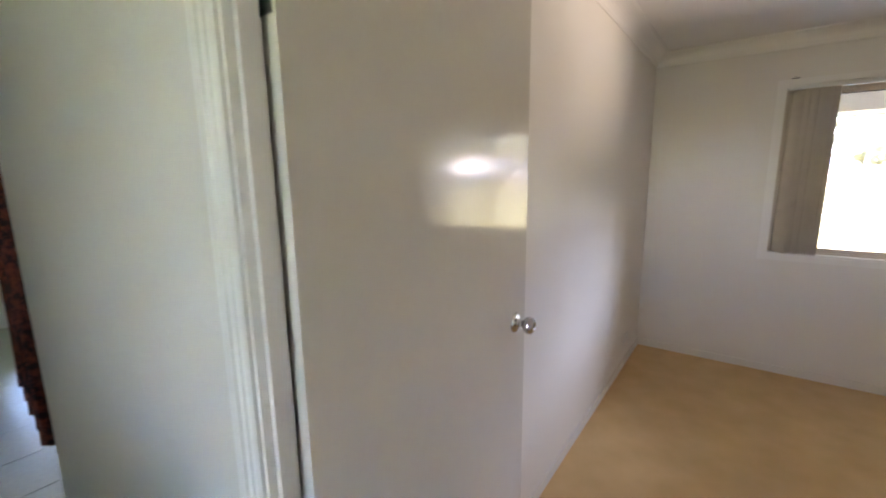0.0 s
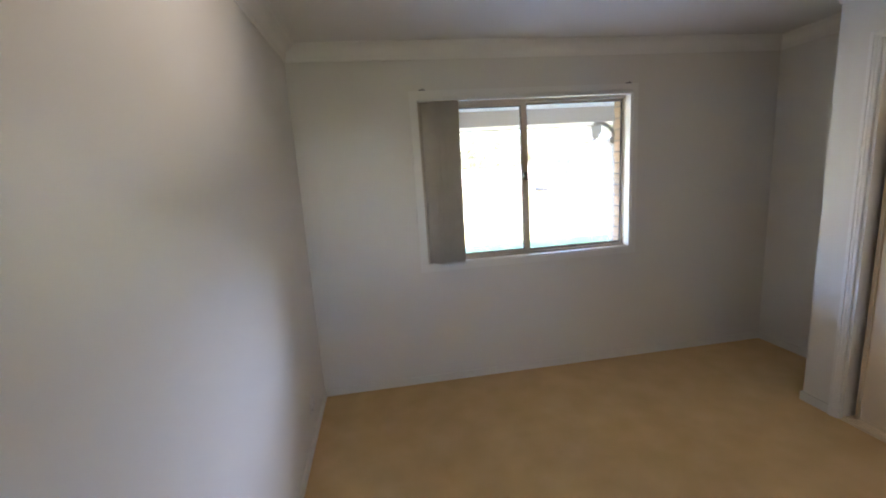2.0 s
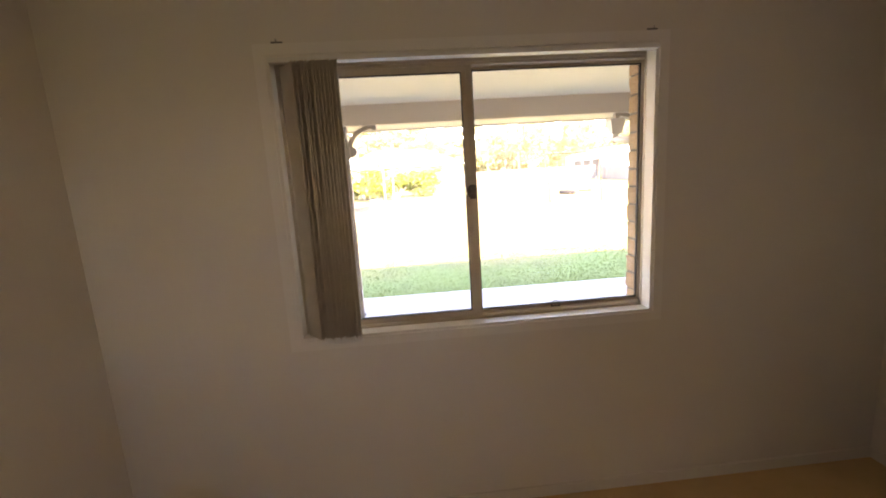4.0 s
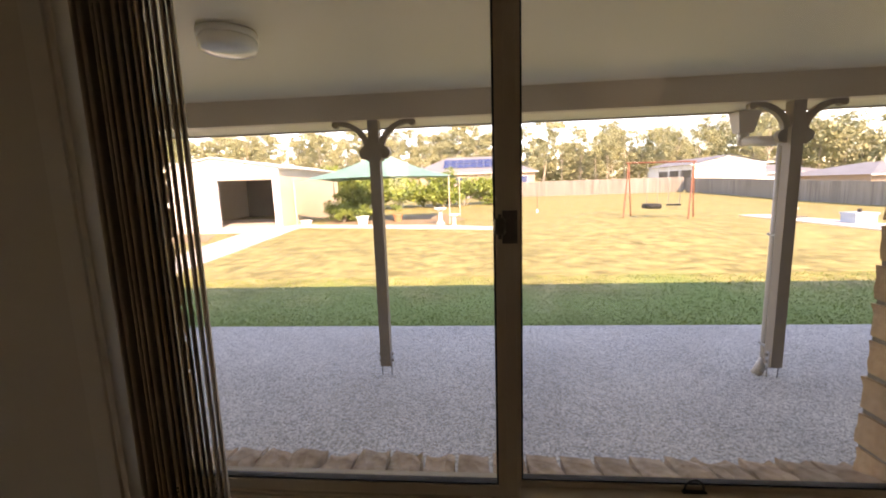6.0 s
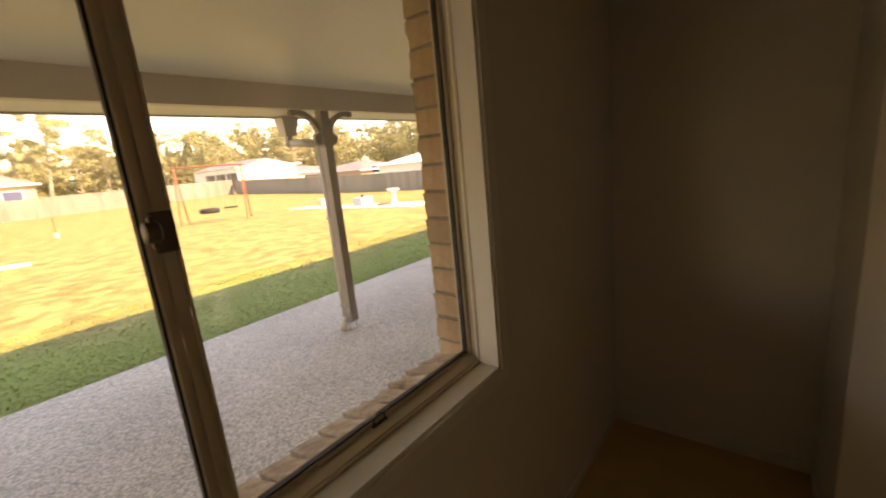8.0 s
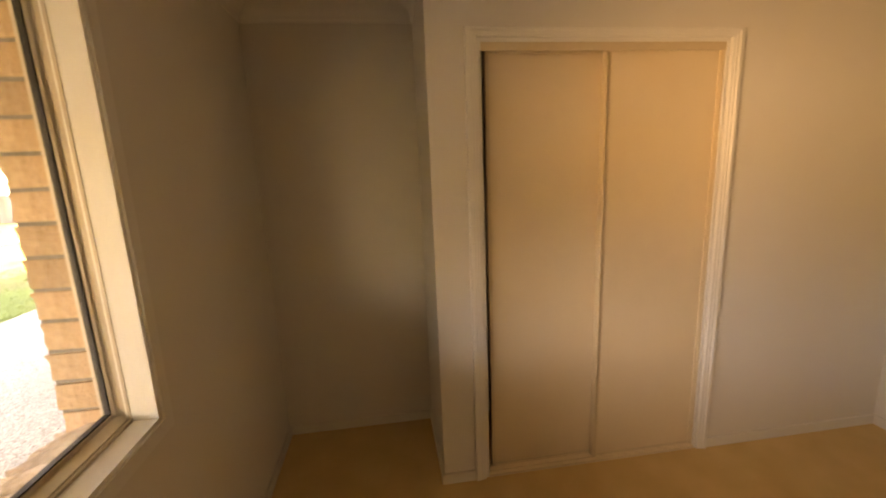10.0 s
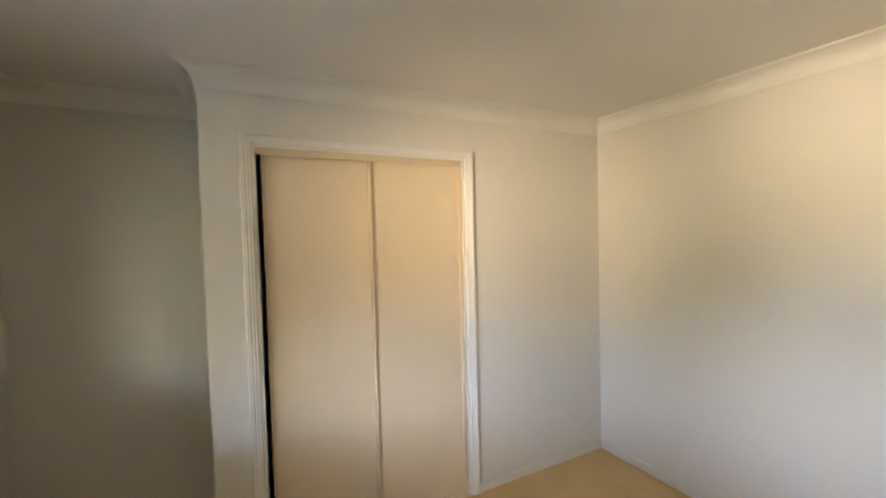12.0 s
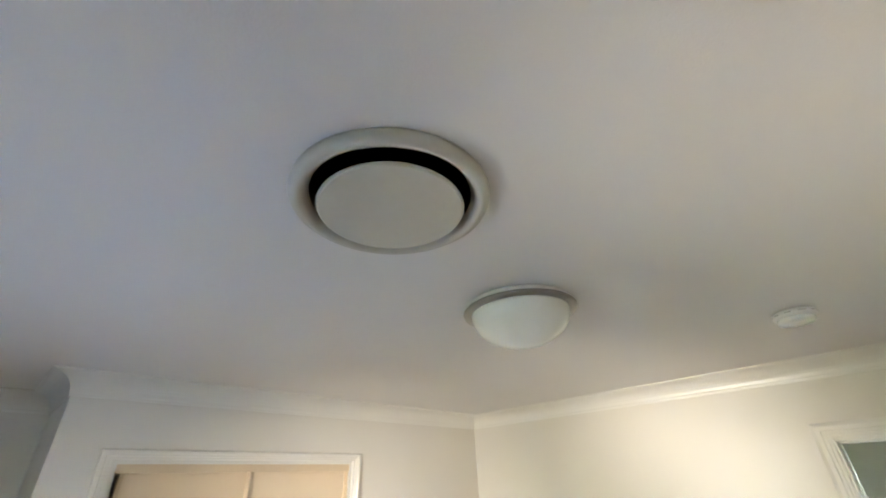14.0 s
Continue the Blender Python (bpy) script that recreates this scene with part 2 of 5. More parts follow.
DIRT = surface("bare_soil", (0.22, 0.15, 0.085), (0.34, 0.25, 0.15), 2.5, 0.95, bump=1.0, bump_scale=30)
TERRACOTTA = surface("terracotta", (0.42, 0.17, 0.08), (0.52, 0.24, 0.12), 6, 0.8)
BLUE_BOX = surface("pale_blue_plastic", (0.34, 0.42, 0.50), (0.42, 0.50, 0.57), 5, 0.5)
BARK = surface("pale_bark", (0.26, 0.22, 0.17), (0.46, 0.41, 0.34), 2.5, 0.9, bump=0.6, bump_scale=12, stretch=(1, 1, 0.3))
LEAF = surface("gum_leaf", (0.25, 0.26, 0.135), (0.40, 0.395, 0.22), 0.25, 0.7, spread=0.3, island=True)
SHRUB = surface("garden_leaf", (0.09, 0.155, 0.025), (0.29, 0.35, 0.075), 1.2, 0.6, spread=0.4, island=True)
BLADE = surface("grass_blade", (0.16, 0.24, 0.05), (0.23, 0.325, 0.085), 1.5, 0.7, spread=0.15, island=True)


# ---- building helpers ----
def box(bm, x0, y0, z0, x1, y1, z1):
    v = [bm.verts.new((x, y, z)) for z in (min(z0, z1), max(z0, z1)) for y in (min(y0, y1), max(y0, y1)) for x in (min(x0, x1), max(x0, x1))]
    for a in ((0, 2, 3, 1), (4, 5, 7, 6), (0, 1, 5, 4), (2, 6, 7, 3), (0, 4, 6, 2), (1, 3, 7, 5)):
        bm.faces.new([v[i] for i in a])
    return v


def soften(bm, width, segments=2):
    sharp = [e for e in bm.edges if len(e.link_faces) == 2 and e.calc_face_angle(0) > 0.5]
    bmesh.ops.bevel(bm, geom=sharp, offset=width, segments=segments, affect="EDGES", profile=0.6)


def block(x0, y0, z0, x1, y1, z1, width=0.0, segments=2):
    bm = bmesh.new()
    box(bm, x0, y0, z0, x1, y1, z1)
    if width:
        soften(bm, width, segments)
    return bm


def tube(bm, a, b, r0, r1=None, sides=10):
    """A round bar from a to b."""
    a, b = Vector(a), Vector(b)
    turn = (b - a).to_track_quat("Z", "Y").to_matrix().to_4x4()
    bmesh.ops.create_cone(bm, cap_ends=True, segments=sides, radius1=r0, radius2=r0 if r1 is None else r1, depth=(b - a).length,
                          matrix=Matrix.Translation((a + b) / 2) @ turn)


def lathe(bm, profile, sides=40, centre=(0, 0, 0), axis="z"):
    """Turn a profile of (radius, height) round an axis."""
    rings = []
    for r, h in profile:
        ring = []
        for k in range(sides):
            u, v = r * math.cos(2 * math.pi * k / sides), r * math.sin(2 * math.pi * k / sides)
            p = (u, v, h) if axis == "z" else (h, u, v)
            ring.append(bm.verts.new(Vector(p) + Vector(centre)))
        rings.append(ring)
    for lower, upper in zip(rings, rings[1:]):
        for k in range(sides):
            bm.faces.new((lower[k], lower[(k + 1) % sides], upper[(k + 1) % sides], upper[k]))
    for ring, height in ((rings[0], 0), (rings[-1], 1)):
        bm.faces.new(ring if height else ring[::-1])


def smooth(bm):
    for f in bm.faces:
        f.smooth = True


def mesh_of(name, bm, material):
    data = bpy.data.meshes.new(name)
    bmesh.ops.recalc_face_normals(bm, faces=bm.faces)
    bm.to_mesh(data)
    bm.free()
    data.materials.append(material)
    return data


def part(name, bm, material, parent, label=""):
    ob = new(name, mesh_of(name, bm, material))
    ob.parent = parent
    return tagged(ob, label)


def setting(name, bm, material, label, category):
    return tagged(new(name, mesh_of(name, bm, material)), label, category, kind="structure")


def thing(name, label, category, at=(0, 0, 0), group="", kind=""):
    ob = new(name)
    ob.location = at
    return tagged(ob, label, category, group, kind)


# ---- room ----
X1, XC, YA, YS = 3.625, 3.055, -0.868, -3.388      # alcove wall, closet front, closet side, door wall
HALL, ZC, ZCOVE = -3.5, 2.40, 2.31
WX0, WX1, WZ0, WZ1 = 0.815, 2.406, 0.90, 2.066     # window opening
CY0, CY1, CZ = -1.086, -2.248, 2.074               # closet opening
DX0, DX1, DZ = 0.075, 0.925, 2.045                 # doorway


def room():
    floor = bmesh.new()
    box(floor, -0.1, HALL + 0.04, -0.12, X1 + 0.1, 0.1, 0.0)
    setting("floor", floor, CARPET, "golden beige cut-pile carpet with brushed patches", "floor")
    setting("wall_west", block(-0.1, HALL, 0, 0, 0.1, ZC), PAINT, "plain off-white painted plaster wall", "wall")
    bm = bmesh.new()
    box(bm, 0, 0, 0, WX0, 0.1, ZC)
    box(bm, WX1 + 0.003, 0, 0, X1 + 0.1, 0.072, ZC)
    box(bm, WX1 + 0.036, 0.072, 0, X1 + 0.1, 0.1, ZC)
    box(bm, WX0, 0, 0, WX1 + 0.003, 0.1, WZ0 - 0.004)
    box(bm, WX0, 0, WZ1 + 0.004, WX1 + 0.003, 0.1, ZC)
    setting("wall_north", bm, PAINT, "off-white plaster wall round the window", "wall")
    setting("wall_east", block(X1, YS - 0.1, 0, X1 + 0.1, 0, ZC), PAINT, "off-white alcove back wall in shade", "wall")
    setting("wall_closet_side", block(XC + 0.1, YA - 0.1, 0, X1, YA, ZC), PAINT, "off-white side wall of the built-in closet", "wall")
    bm = bmesh.new()
    box(bm, XC, CY0, 0, XC + 0.1, YA, ZC)
    box(bm, XC, YS, 0, XC + 0.1, CY1, ZC)
    box(bm, XC, CY1, CZ, XC + 0.1, CY0, ZC)
    setting("wall_closet_front", bm, PAINT, "off-white wall with the closet opening", "wall")
    bm = bmesh.new()
    box(bm, DX1, HALL, 0, X1 + 0.1, YS, ZC)
    box(bm, 0, HALL, 0, DX0 - 0.02, YS, ZC)
    box(bm, DX0 - 0.02, HALL, DZ, DX1, YS, ZC)
    setting("wall_south", bm, PAINT, "off-white plaster wall with the doorway to the hall", "wall")
    setting("ceiling", block(-2.6, -6.6, ZC, X1 + 0.9, 0.15, ZC + 0.08), CEILING, "flat white painted plasterboard ceiling", "ceiling")

    # Cove cornice, mitred round the room
    corners = [(0, 0, 1, -1), (X1, 0, -1, -1), (X1, YA, -1, 1), (XC, YA, -1, 1), (XC, YS, -1, 1), (0, YS, 1, 1)]
    profile = [(0.0, ZCOVE - 0.002), (0.006, ZCOVE - 0.002), (0.007, ZCOVE + 0.008)]
    profile += [(0.088 - 0.078 * math.cos(a), ZCOVE + 0.010 + 0.072 * math.sin(a)) for a in np.linspace(0.05, math.pi / 2 - 0.06, 8)]
    profile += [(0.088, ZC - 0.004), (0.094, ZC - 0.004), (0.094, ZC + 0.001)]
    bm = bmesh.new()
    rings = [[bm.verts.new((x + sx * d, y + sy * d, z)) for x, y, sx, sy in corners] for d, z in profile]
    for lower, upper in zip(rings, rings[1:]):
        for k in range(len(corners)):
            bm.faces.new((lower[k], lower[(k + 1) % 6], upper[(k + 1) % 6], upper[k]))
    setting("trim_cornice", bm, TRIM, "white cove plaster cornice along the ceiling", "cornice")

    # Skirting boards, wall by wall
    bm = bmesh.new()
    t, h = 0.011, 0.055
    runs = [(0, YS + 0.02, t, -t), (0, -t, X1, 0), (X1 - t, YA + t, X1, -t), (XC - t, YA, X1, YA + t), (XC - t, CY0 + 0.06, XC, YA),
            (XC - t, YS + t, XC, CY1 - 0.06), (DX1 + 0.075, YS, XC, YS + t)]
    for x0, y0, x1, y1 in runs:
        box(bm, x0, y0, 0, x1, y1, h)
    soften(bm, 0.004, 2)
    setting("baseboard", bm, PAINT, "low white-painted skirting board", "skirting board")


def moulding(bm, corners, out, depth_axis, at, sign, width=0.058):
    """An architrave swept along corners: a stepped profile between an inner edge and its width, standing proud of a wall."""
    profile = [(0, 0), (0, 0.009), (0.006, 0.012), (0.016, 0.012), (0.019, 0.015), (0.030, 0.015), (0.034, 0.019), (0.050, 0.019), (width, 0.014), (width, 0)]
    rings = []
    for (u, v), (du, dv) in zip(corners, out):
        ring = []
        for w, d in profile:
            p = (u + du * w, v + dv * w)
            ring.append(bm.verts.new((at + sign * d, p[0], p[1]) if depth_axis == "x" else (p[0], at + sign * d, p[1])))
        rings.append(ring)
    for a, b in zip(rings, rings[1:]):
        for k in range(len(profile) - 1):
            bm.faces.new((a[k], a[k + 1], b[k + 1], b[k]))


room()


# ---- window ----
def window():
    w = thing("window_1", "two-pane sliding window with beige aluminium frame", "window", kind="structure")
    bm = bmesh.new()
    for x0, z0, x1, z1 in ((WX0, WZ0 - 0.003, WX1, WZ0 + 0.012), (WX0, WZ1 - 0.015, WX1, WZ1 + 0.003), (WX0 - 0.003, WZ0 + 0.012, WX0 + 0.013, WZ1 - 0.015), (WX1 - 0.013, WZ0 + 0.012, WX1 + 0.003, WZ1 - 0.015)):
        box(bm, x0, -0.004, z0, x1, 0.078, z1)
    part("window_reveal", bm, TRIM, w, "white-painted timber reveal and sill")
    bm = bmesh.new()
    o = 0.042
    for x0, z0, x1, z1 in ((WX0 - o, WZ0 - o, WX1 + o, WZ0), (WX0 - o, WZ1, WX1 + o, WZ1 + o), (WX0 - o, WZ0, WX0, WZ1), (WX1, WZ0, WX1 + o, WZ1)):
        box(bm, x0, -0.011, z0, x1, 0.0, z1)
    soften(bm, 0.003, 2)
    part("architrave", bm, TRIM, w, "thin white-painted window architrave")
    # outer aluminium frame with a stepped sill section
    bm = bmesh.new()
    a, b, c, d = WX0 + 0.013, 2.434, WZ0 + 0.012, WZ1 - 0.015
    for x0, y0, z0, x1, y1, z1 in ((a, 0.070, c, b, 0.150, c + 0.012), (a, 0.062, c, WX1 - 0.015, 0.070, c + 0.008), (a, 0.070, d - 0.028, b, 0.150, d), (a, 0.062, d - 0.016, WX1 - 0.015, 0.070, d),
                                   (a, 0.070, c + 0.012, a + 0.026, 0.150, d - 0.028), (a, 0.062, c + 0.008, a + 0.014, 0.070, d - 0.016), (b - 0.026, 0.080, c + 0.012, b, 0.150, d - 0.028), (WX1 - 0.015, 0.064, c + 0.008, WX1 + 0.012, 0.072, d - 0.016)):
        box(bm, x0, y0, z0, x1, y1, z1)
    soften(bm, 0.0015, 1)
    part("window_frame", bm, ALUMINIUM, w, "beige powder-coated aluminium frame")
    lo, hi = c + 0.012, d - 0.028

    def sash(name, x0, x1, y0, y1, left, right, rail):
        bm = bmesh.new()
        r = rail
        box(bm, x0, y0, lo, x0 + left, y1, hi)
        box(bm, x1 - right, y0, lo, x1, y1, hi)
        box(bm, x0 + left, y0, lo, x1 - right, y1, lo + r)
        box(bm, x0 + left, y0, hi - r, x1 - right, y1, hi)
        # raised ribs on the stiles
        box(bm, x1 - right * 0.62, y0 - 0.006, lo, x1 - right * 0.42, y0, hi)
        for f0, f1 in ((0.02, 0.14), (0.84, 0.97)):
            box(bm, x1 - right * f1, y0 - 0.004, lo, x1 - right * f0, y0, hi)
            box(bm, x0 + left * f0, y0 - 0.004, lo, x0 + left * f1, y0, hi)
        soften(bm, 0.0012, 1)
        s = part(name, bm, ALUMINIUM, w)
        bm = bmesh.new()
        g = 0.004
        ya, yb = y0 + 0.004, y1 - 0.004
        for u0, v0, u1, v1 in ((x0 + left, lo + r, x0 + left + g, hi - r), (x1 - right - g, lo + r, x1 - right, hi - r), (x0 + left + g, lo + r, x1 - right - g, lo + r + g), (x0 + left + g, hi - r - g, x1 - right - g, hi - r)):
            box(bm, u0, ya, v0, u1, yb, v1)
        part("glazing_seal", bm, RUBBER, s, "black rubber glazing seal")
        ym = (y0 + y1) / 2
        pane = part("pane", block(x0 + left, ym - 0.002, lo + r, x1 - right, ym + 0.002, hi - r), GLASS, s, "clear dusty window pane")
        pane.visible_shadow = False
        return s

    sliding = sash("sliding_sash", a + 0.026, 1.628, 0.078, 0.103, 0.032, 0.044, 0.024)
    sash("fixed_sash", 1.590, b - 0.026, 0.112, 0.136, 0.044, 0.010, 0.011)
    bm = bmesh.new()
    box(bm, 1.596, 0.066, 1.464, 1.624, 0.078, 1.526)
    soften(bm, 0.004, 2)
    lathe(bm, [(0.010, -0.012), (0.015, -0.010), (0.017, -0.003), (0.017, 0.006), (0.012, 0.010)], 20, (1.592, 0.062, 1.497), "x")
    box(bm, 1.588, 0.054, 1.474, 1.594, 0.066, 1.520)
    part("latch", bm, LATCH, sliding, "dark brown sash lock with a turning knob")
    bm = bmesh.new()
    zc = lo + 0.002
    for k in range(8):
        t0, t1 = math.pi * k / 8, math.pi * (k + 1) / 8
        tube(bm, (1.99 - 0.02 * math.cos(t0), 0.108, zc + 0.028 * math.sin(t0)), (1.99 - 0.02 * math.cos(t1), 0.108, zc + 0.028 * math.sin(t1)), 0.0022, sides=6)
    box(bm, 1.966, 0.103, zc - 0.002, 2.014, 0.113, zc + 0.001)
    part("stay_catch", bm, DARK, w, "small dark wire catch on the sill")


window()


def blind():
    b = thing("vertical_blind", "beige fabric vertical blind drawn into a stack", "blind", (0.95, 0.0, 0.0))
    bm = bmesh.new()
    box(bm, WX0 + 0.016 - 0.95, -0.036, 2.034, WX1 - 0.016 - 0.95, 0.008, 2.049)
    soften(bm, 0.004, 2)
    part("headrail", bm, WHITE, b, "white aluminium headrail")
    rng = random.Random(4)
    for k in range(13):
        x = -0.062 + 0.0133 * k + rng.uniform(-0.003, 0.003)
        angle = radians(-52 + rng.uniform(-1.5, 1.5))
        bm = bmesh.new()
        width, columns = 0.127, 6
        rows = 2
        top, low = 2.030, 0.918 + rng.uniform(-0.004, 0.004)
        grid = []
        for r in range(rows + 1):
            line = []
            z = top + (low - top) * r / rows
            lean = 0.006 * (1 - r / rows)
            for c in range(columns + 1):
                u = c / columns - 0.5
                bow = 0.006 * (1 - (2 * u) ** 2)
                px = x + lean + width * u * math.cos(angle) - bow * math.sin(angle)
                py = -0.024 + width * u * math.sin(angle) + bow * math.cos(angle)
                line.append(bm.verts.new((px, py, z)))
            grid.append(line)
        for r in range(rows):
            for c in range(columns):
                bm.faces.new((grid[r][c], grid[r][c + 1], grid[r + 1][c + 1], grid[r + 1][c]))
        extruded = bmesh.ops.extrude_face_region(bm, geom=bm.faces[:])
        bmesh.ops.translate(bm, vec=(0.0010, 0.0004, 0), verts=[g for g in extruded["geom"] if isinstance(g, bmesh.types.BMVert)])
        smooth(bm)
        slat = part("slat", bm, FABRIC, b)
        bm = bmesh.new()
        cx, cy = x + 0.036, -0.070
        tube(bm, (cx, cy, low - 0.012), (cx, cy, low + 0.012), 0.004, sides=6)
        for j in range(4):
            bmesh.ops.create_icosphere(bm, subdivisions=1, radius=0.0032, matrix=Matrix.Translation((cx + 0.004 * j, cy - 0.006 - 0.003 * j, low - 0.004 - 0.003 * (j % 2))))
        part("bottom_weight", bm, WHITE, slat, "white bottom weight and bead chain")


blind()


# ---- closet ----
def closet():
    arch = bmesh.new()
    moulding(arch, [(CY0 + 0.004, 0), (CY0 + 0.004, CZ + 0.004), (CY1 - 0.004, CZ + 0.004), (CY1 - 0.004, 0)], [(1, 0), (1, 0.72), (-1, 0.72), (-1, 0)], "x", XC, -1, 0.054)
    setting("trim_closet", arch, TRIM, "white moulded architrave round the closet", "architrave")
    bm = bmesh.new()
    box(bm, XC - 0.001, CY0 - 0.012, 0, XC + 0.1, CY0 + 0.003, CZ - 0.012)
    box(bm, XC - 0.001, CY1 - 0.003, 0, XC + 0.1, CY1 + 0.012, CZ - 0.012)
    box(bm, XC - 0.001, CY1 - 0.003, CZ - 0.012, XC + 0.1, CY0 + 0.003, CZ + 0.003)
    setting("trim_closet_jamb", bm, TRIM, "white painted closet jamb", "jamb")
    bm = bmesh.new()
    box(bm, XC + 0.004, CY1 + 0.012, 2.028, XC + 0.012, CY0 - 0.012, 2.062)
    box(bm, XC + 0.012, CY1 + 0.012, 2.054, XC + 0.095, CY0 - 0.012, 2.062)
    soften(bm, 0.002, 1)
    setting("trim_top_track", bm, STILE, "cream aluminium top track of the closet", "door track")
    bm = bmesh.new()
    box(bm, XC - 0.004, CY1 + 0.012, 0, XC + 0.095, CY0 - 0.012, 0.016)
    for x in (0.014, 0.05, 0.086):
        box(bm, XC + x, CY1 + 0.012, 0.016, XC + x + 0.004, CY0 - 0.012, 0.024)
    setting("trim_bottom_track", bm, CREAM, "cream aluminium bottom track of the closet", "door track")

    def sliding_door(y0, y1, x):
        cy = (y0 + y1) / 2
        d = thing("sliding_door", "cream laminate sliding closet door with metal stiles", "closet door", (x, cy, 0.022), "closet doors")
        h, half, s = 2.02, (y0 - y1) / 2, 0.017
        for side in (-1, 1):
            bm = bmesh.new()
            y = side * (half - s / 2)
            box(bm, -0.006, y - s / 2, 0, 0.026, y + s / 2, h)
            box(bm, -0.011, y + side * s * 0.15 - 0.004, 0, -0.006, y + side * s * 0.15 + 0.004, h)
            soften(bm, 0.0025, 2)
            part("stile", bm, STILE, d, "beige anodised stile")
        for z0, z1 in ((0, 0.010), (h - 0.012, h)):
            part("rail", block(-0.002, -half + s, z0, 0.024, half - s, z1, 0.0015, 1), STILE, d)
        part("panel", block(0.004, -half + s, 0.010, 0.016, half - s, h - 0.012), CREAM, d, "smooth cream panel")

    sliding_door(CY0 - 0.040, -1.690, XC + 0.055)
    sliding_door(-1.660, CY1 + 0.013, XC + 0.018)
    setting("closet_back", block(X1 - 0.01, YS, 0, X1 - 0.002, YA - 0.1, ZC), PAINT, "unlit back of the closet", "wall")


closet()


# ---- doorway ----
def doorway():
    bm = bmesh.new()
    j = 0.008
    box(bm, DX0 - 0.02, HALL - 0.002, 0, DX0 + j, HALL + 0.046, DZ)
    box(bm, DX0 - 0.02, HALL + 0.046, 0, DX0 - 0.006, YS + 0.002, DZ)
    box(bm, DX1 - j, HALL - 0.002, 0, DX1 + 0.02, YS + 0.002, DZ)
    box(bm, DX0 + j, HALL - 0.002, DZ - j, DX1 - j, YS + 0.002, DZ + 0.02)
    box(bm, DX0 + j, HALL + 0.014, 0, DX0 + j + 0.011, HALL + 0.046, DZ - j)
    box(bm, DX1 - j - 0.011, HALL + 0.030, 0, DX1 - j, HALL + 0.066, DZ - j)
    box(bm, DX0 + j, HALL + 0.030, DZ - j - 0.011, DX1 - j, HALL + 0.066, DZ - j)
    setting("trim_door_jamb", bm, TRIM, "white painted door jamb with stop", "jamb")
    bm = bmesh.new()
    moulding(bm, [(DX0, 0), (DX0, DZ + 0.005), (DX1, DZ + 0.005), (DX1, 0)], [(-1, 0), (-1, 1), (1, 1), (1, 0)], "y", HALL, -1, 0.066)
    setting("trim_door_hall", bm, TRIM, "white moulded architrave on the hall side", "architrave")
    bm = bmesh.new()
    moulding(bm, [(DX0, 0), (DX0, DZ + 0.005), (DX1, DZ + 0.005), (DX1, 0)], [(-0.7, 0), (-0.7, 1), (1, 1), (1, 0)], "y", YS, 1, 0.066)
    setting("trim_door_room", bm, TRIM, "white moulded architrave round the doorway", "architrave")

    # the leaf stands open at a right angle, along the west wall
    d = thing("door_1", "cream gloss-painted flush door standing open", "door", (DX0, -3.445, 0.012), kind="structure")
    d.rotation_euler = (0, 0, radians(1.2))
    more = YS + 0.025 + 3.445
    part("leaf", block(0.004, 0.004, 0, 0.038, 0.800 + more, 2.015, 0.0025, 2), GLOSS, d)
    for z in (0.24, 1.770):
        bm = bmesh.new()
        tube(bm, (-0.004, -0.002, z - 0.05), (-0.004, -0.002, z + 0.05), 0.0075, sides=14)
        for k in (-0.052, 0.052):
            bmesh.ops.create_uvsphere(bm, u_segments=12, v_segments=6, radius=0.0065, matrix=Matrix.Translation((-0.004, -0.002, z + k)))
        box(bm, -0.002, 0.003, z - 0.05, 0.030, 0.0055, z + 0.05)
        box(bm, -0.012, -0.036, z - 0.05, -0.0095, -0.002, z + 0.05)
        part("hinge", bm, BRASSY, d, "dull steel butt hinge")
    for side in (1, -1):
        bm = bmesh.new()
        profile = [(0.033, 0.0), (0.033, 0.003), (0.030, 0.008), (0.020, 0.011), (0.0125, 0.013), (0.0115, 0.028), (0.015, 0.033), (0.023, 0.038), (0.0275, 0.046), (0.028, 0.054), (0.025, 0.062), (0.018, 0.068), (0.010, 0.070), (0.009, 0.068)]
        lathe(bm, [(r * (1 if side > 0 else 0.8), (0.036 + h) if side > 0 else -h * 0.35) for r, h in profile], 32, (0, 0.726 + more, 1.013), "x")
        smooth(bm)
        part("knob", bm, STEEL, d, "round satin steel door knob")
    part("latch_plate", block(0.009, 0.7996 + more, 0.98, 0.033, 0.8010 + more, 1.036, 0.0004, 1), STEEL, d)


doorway()


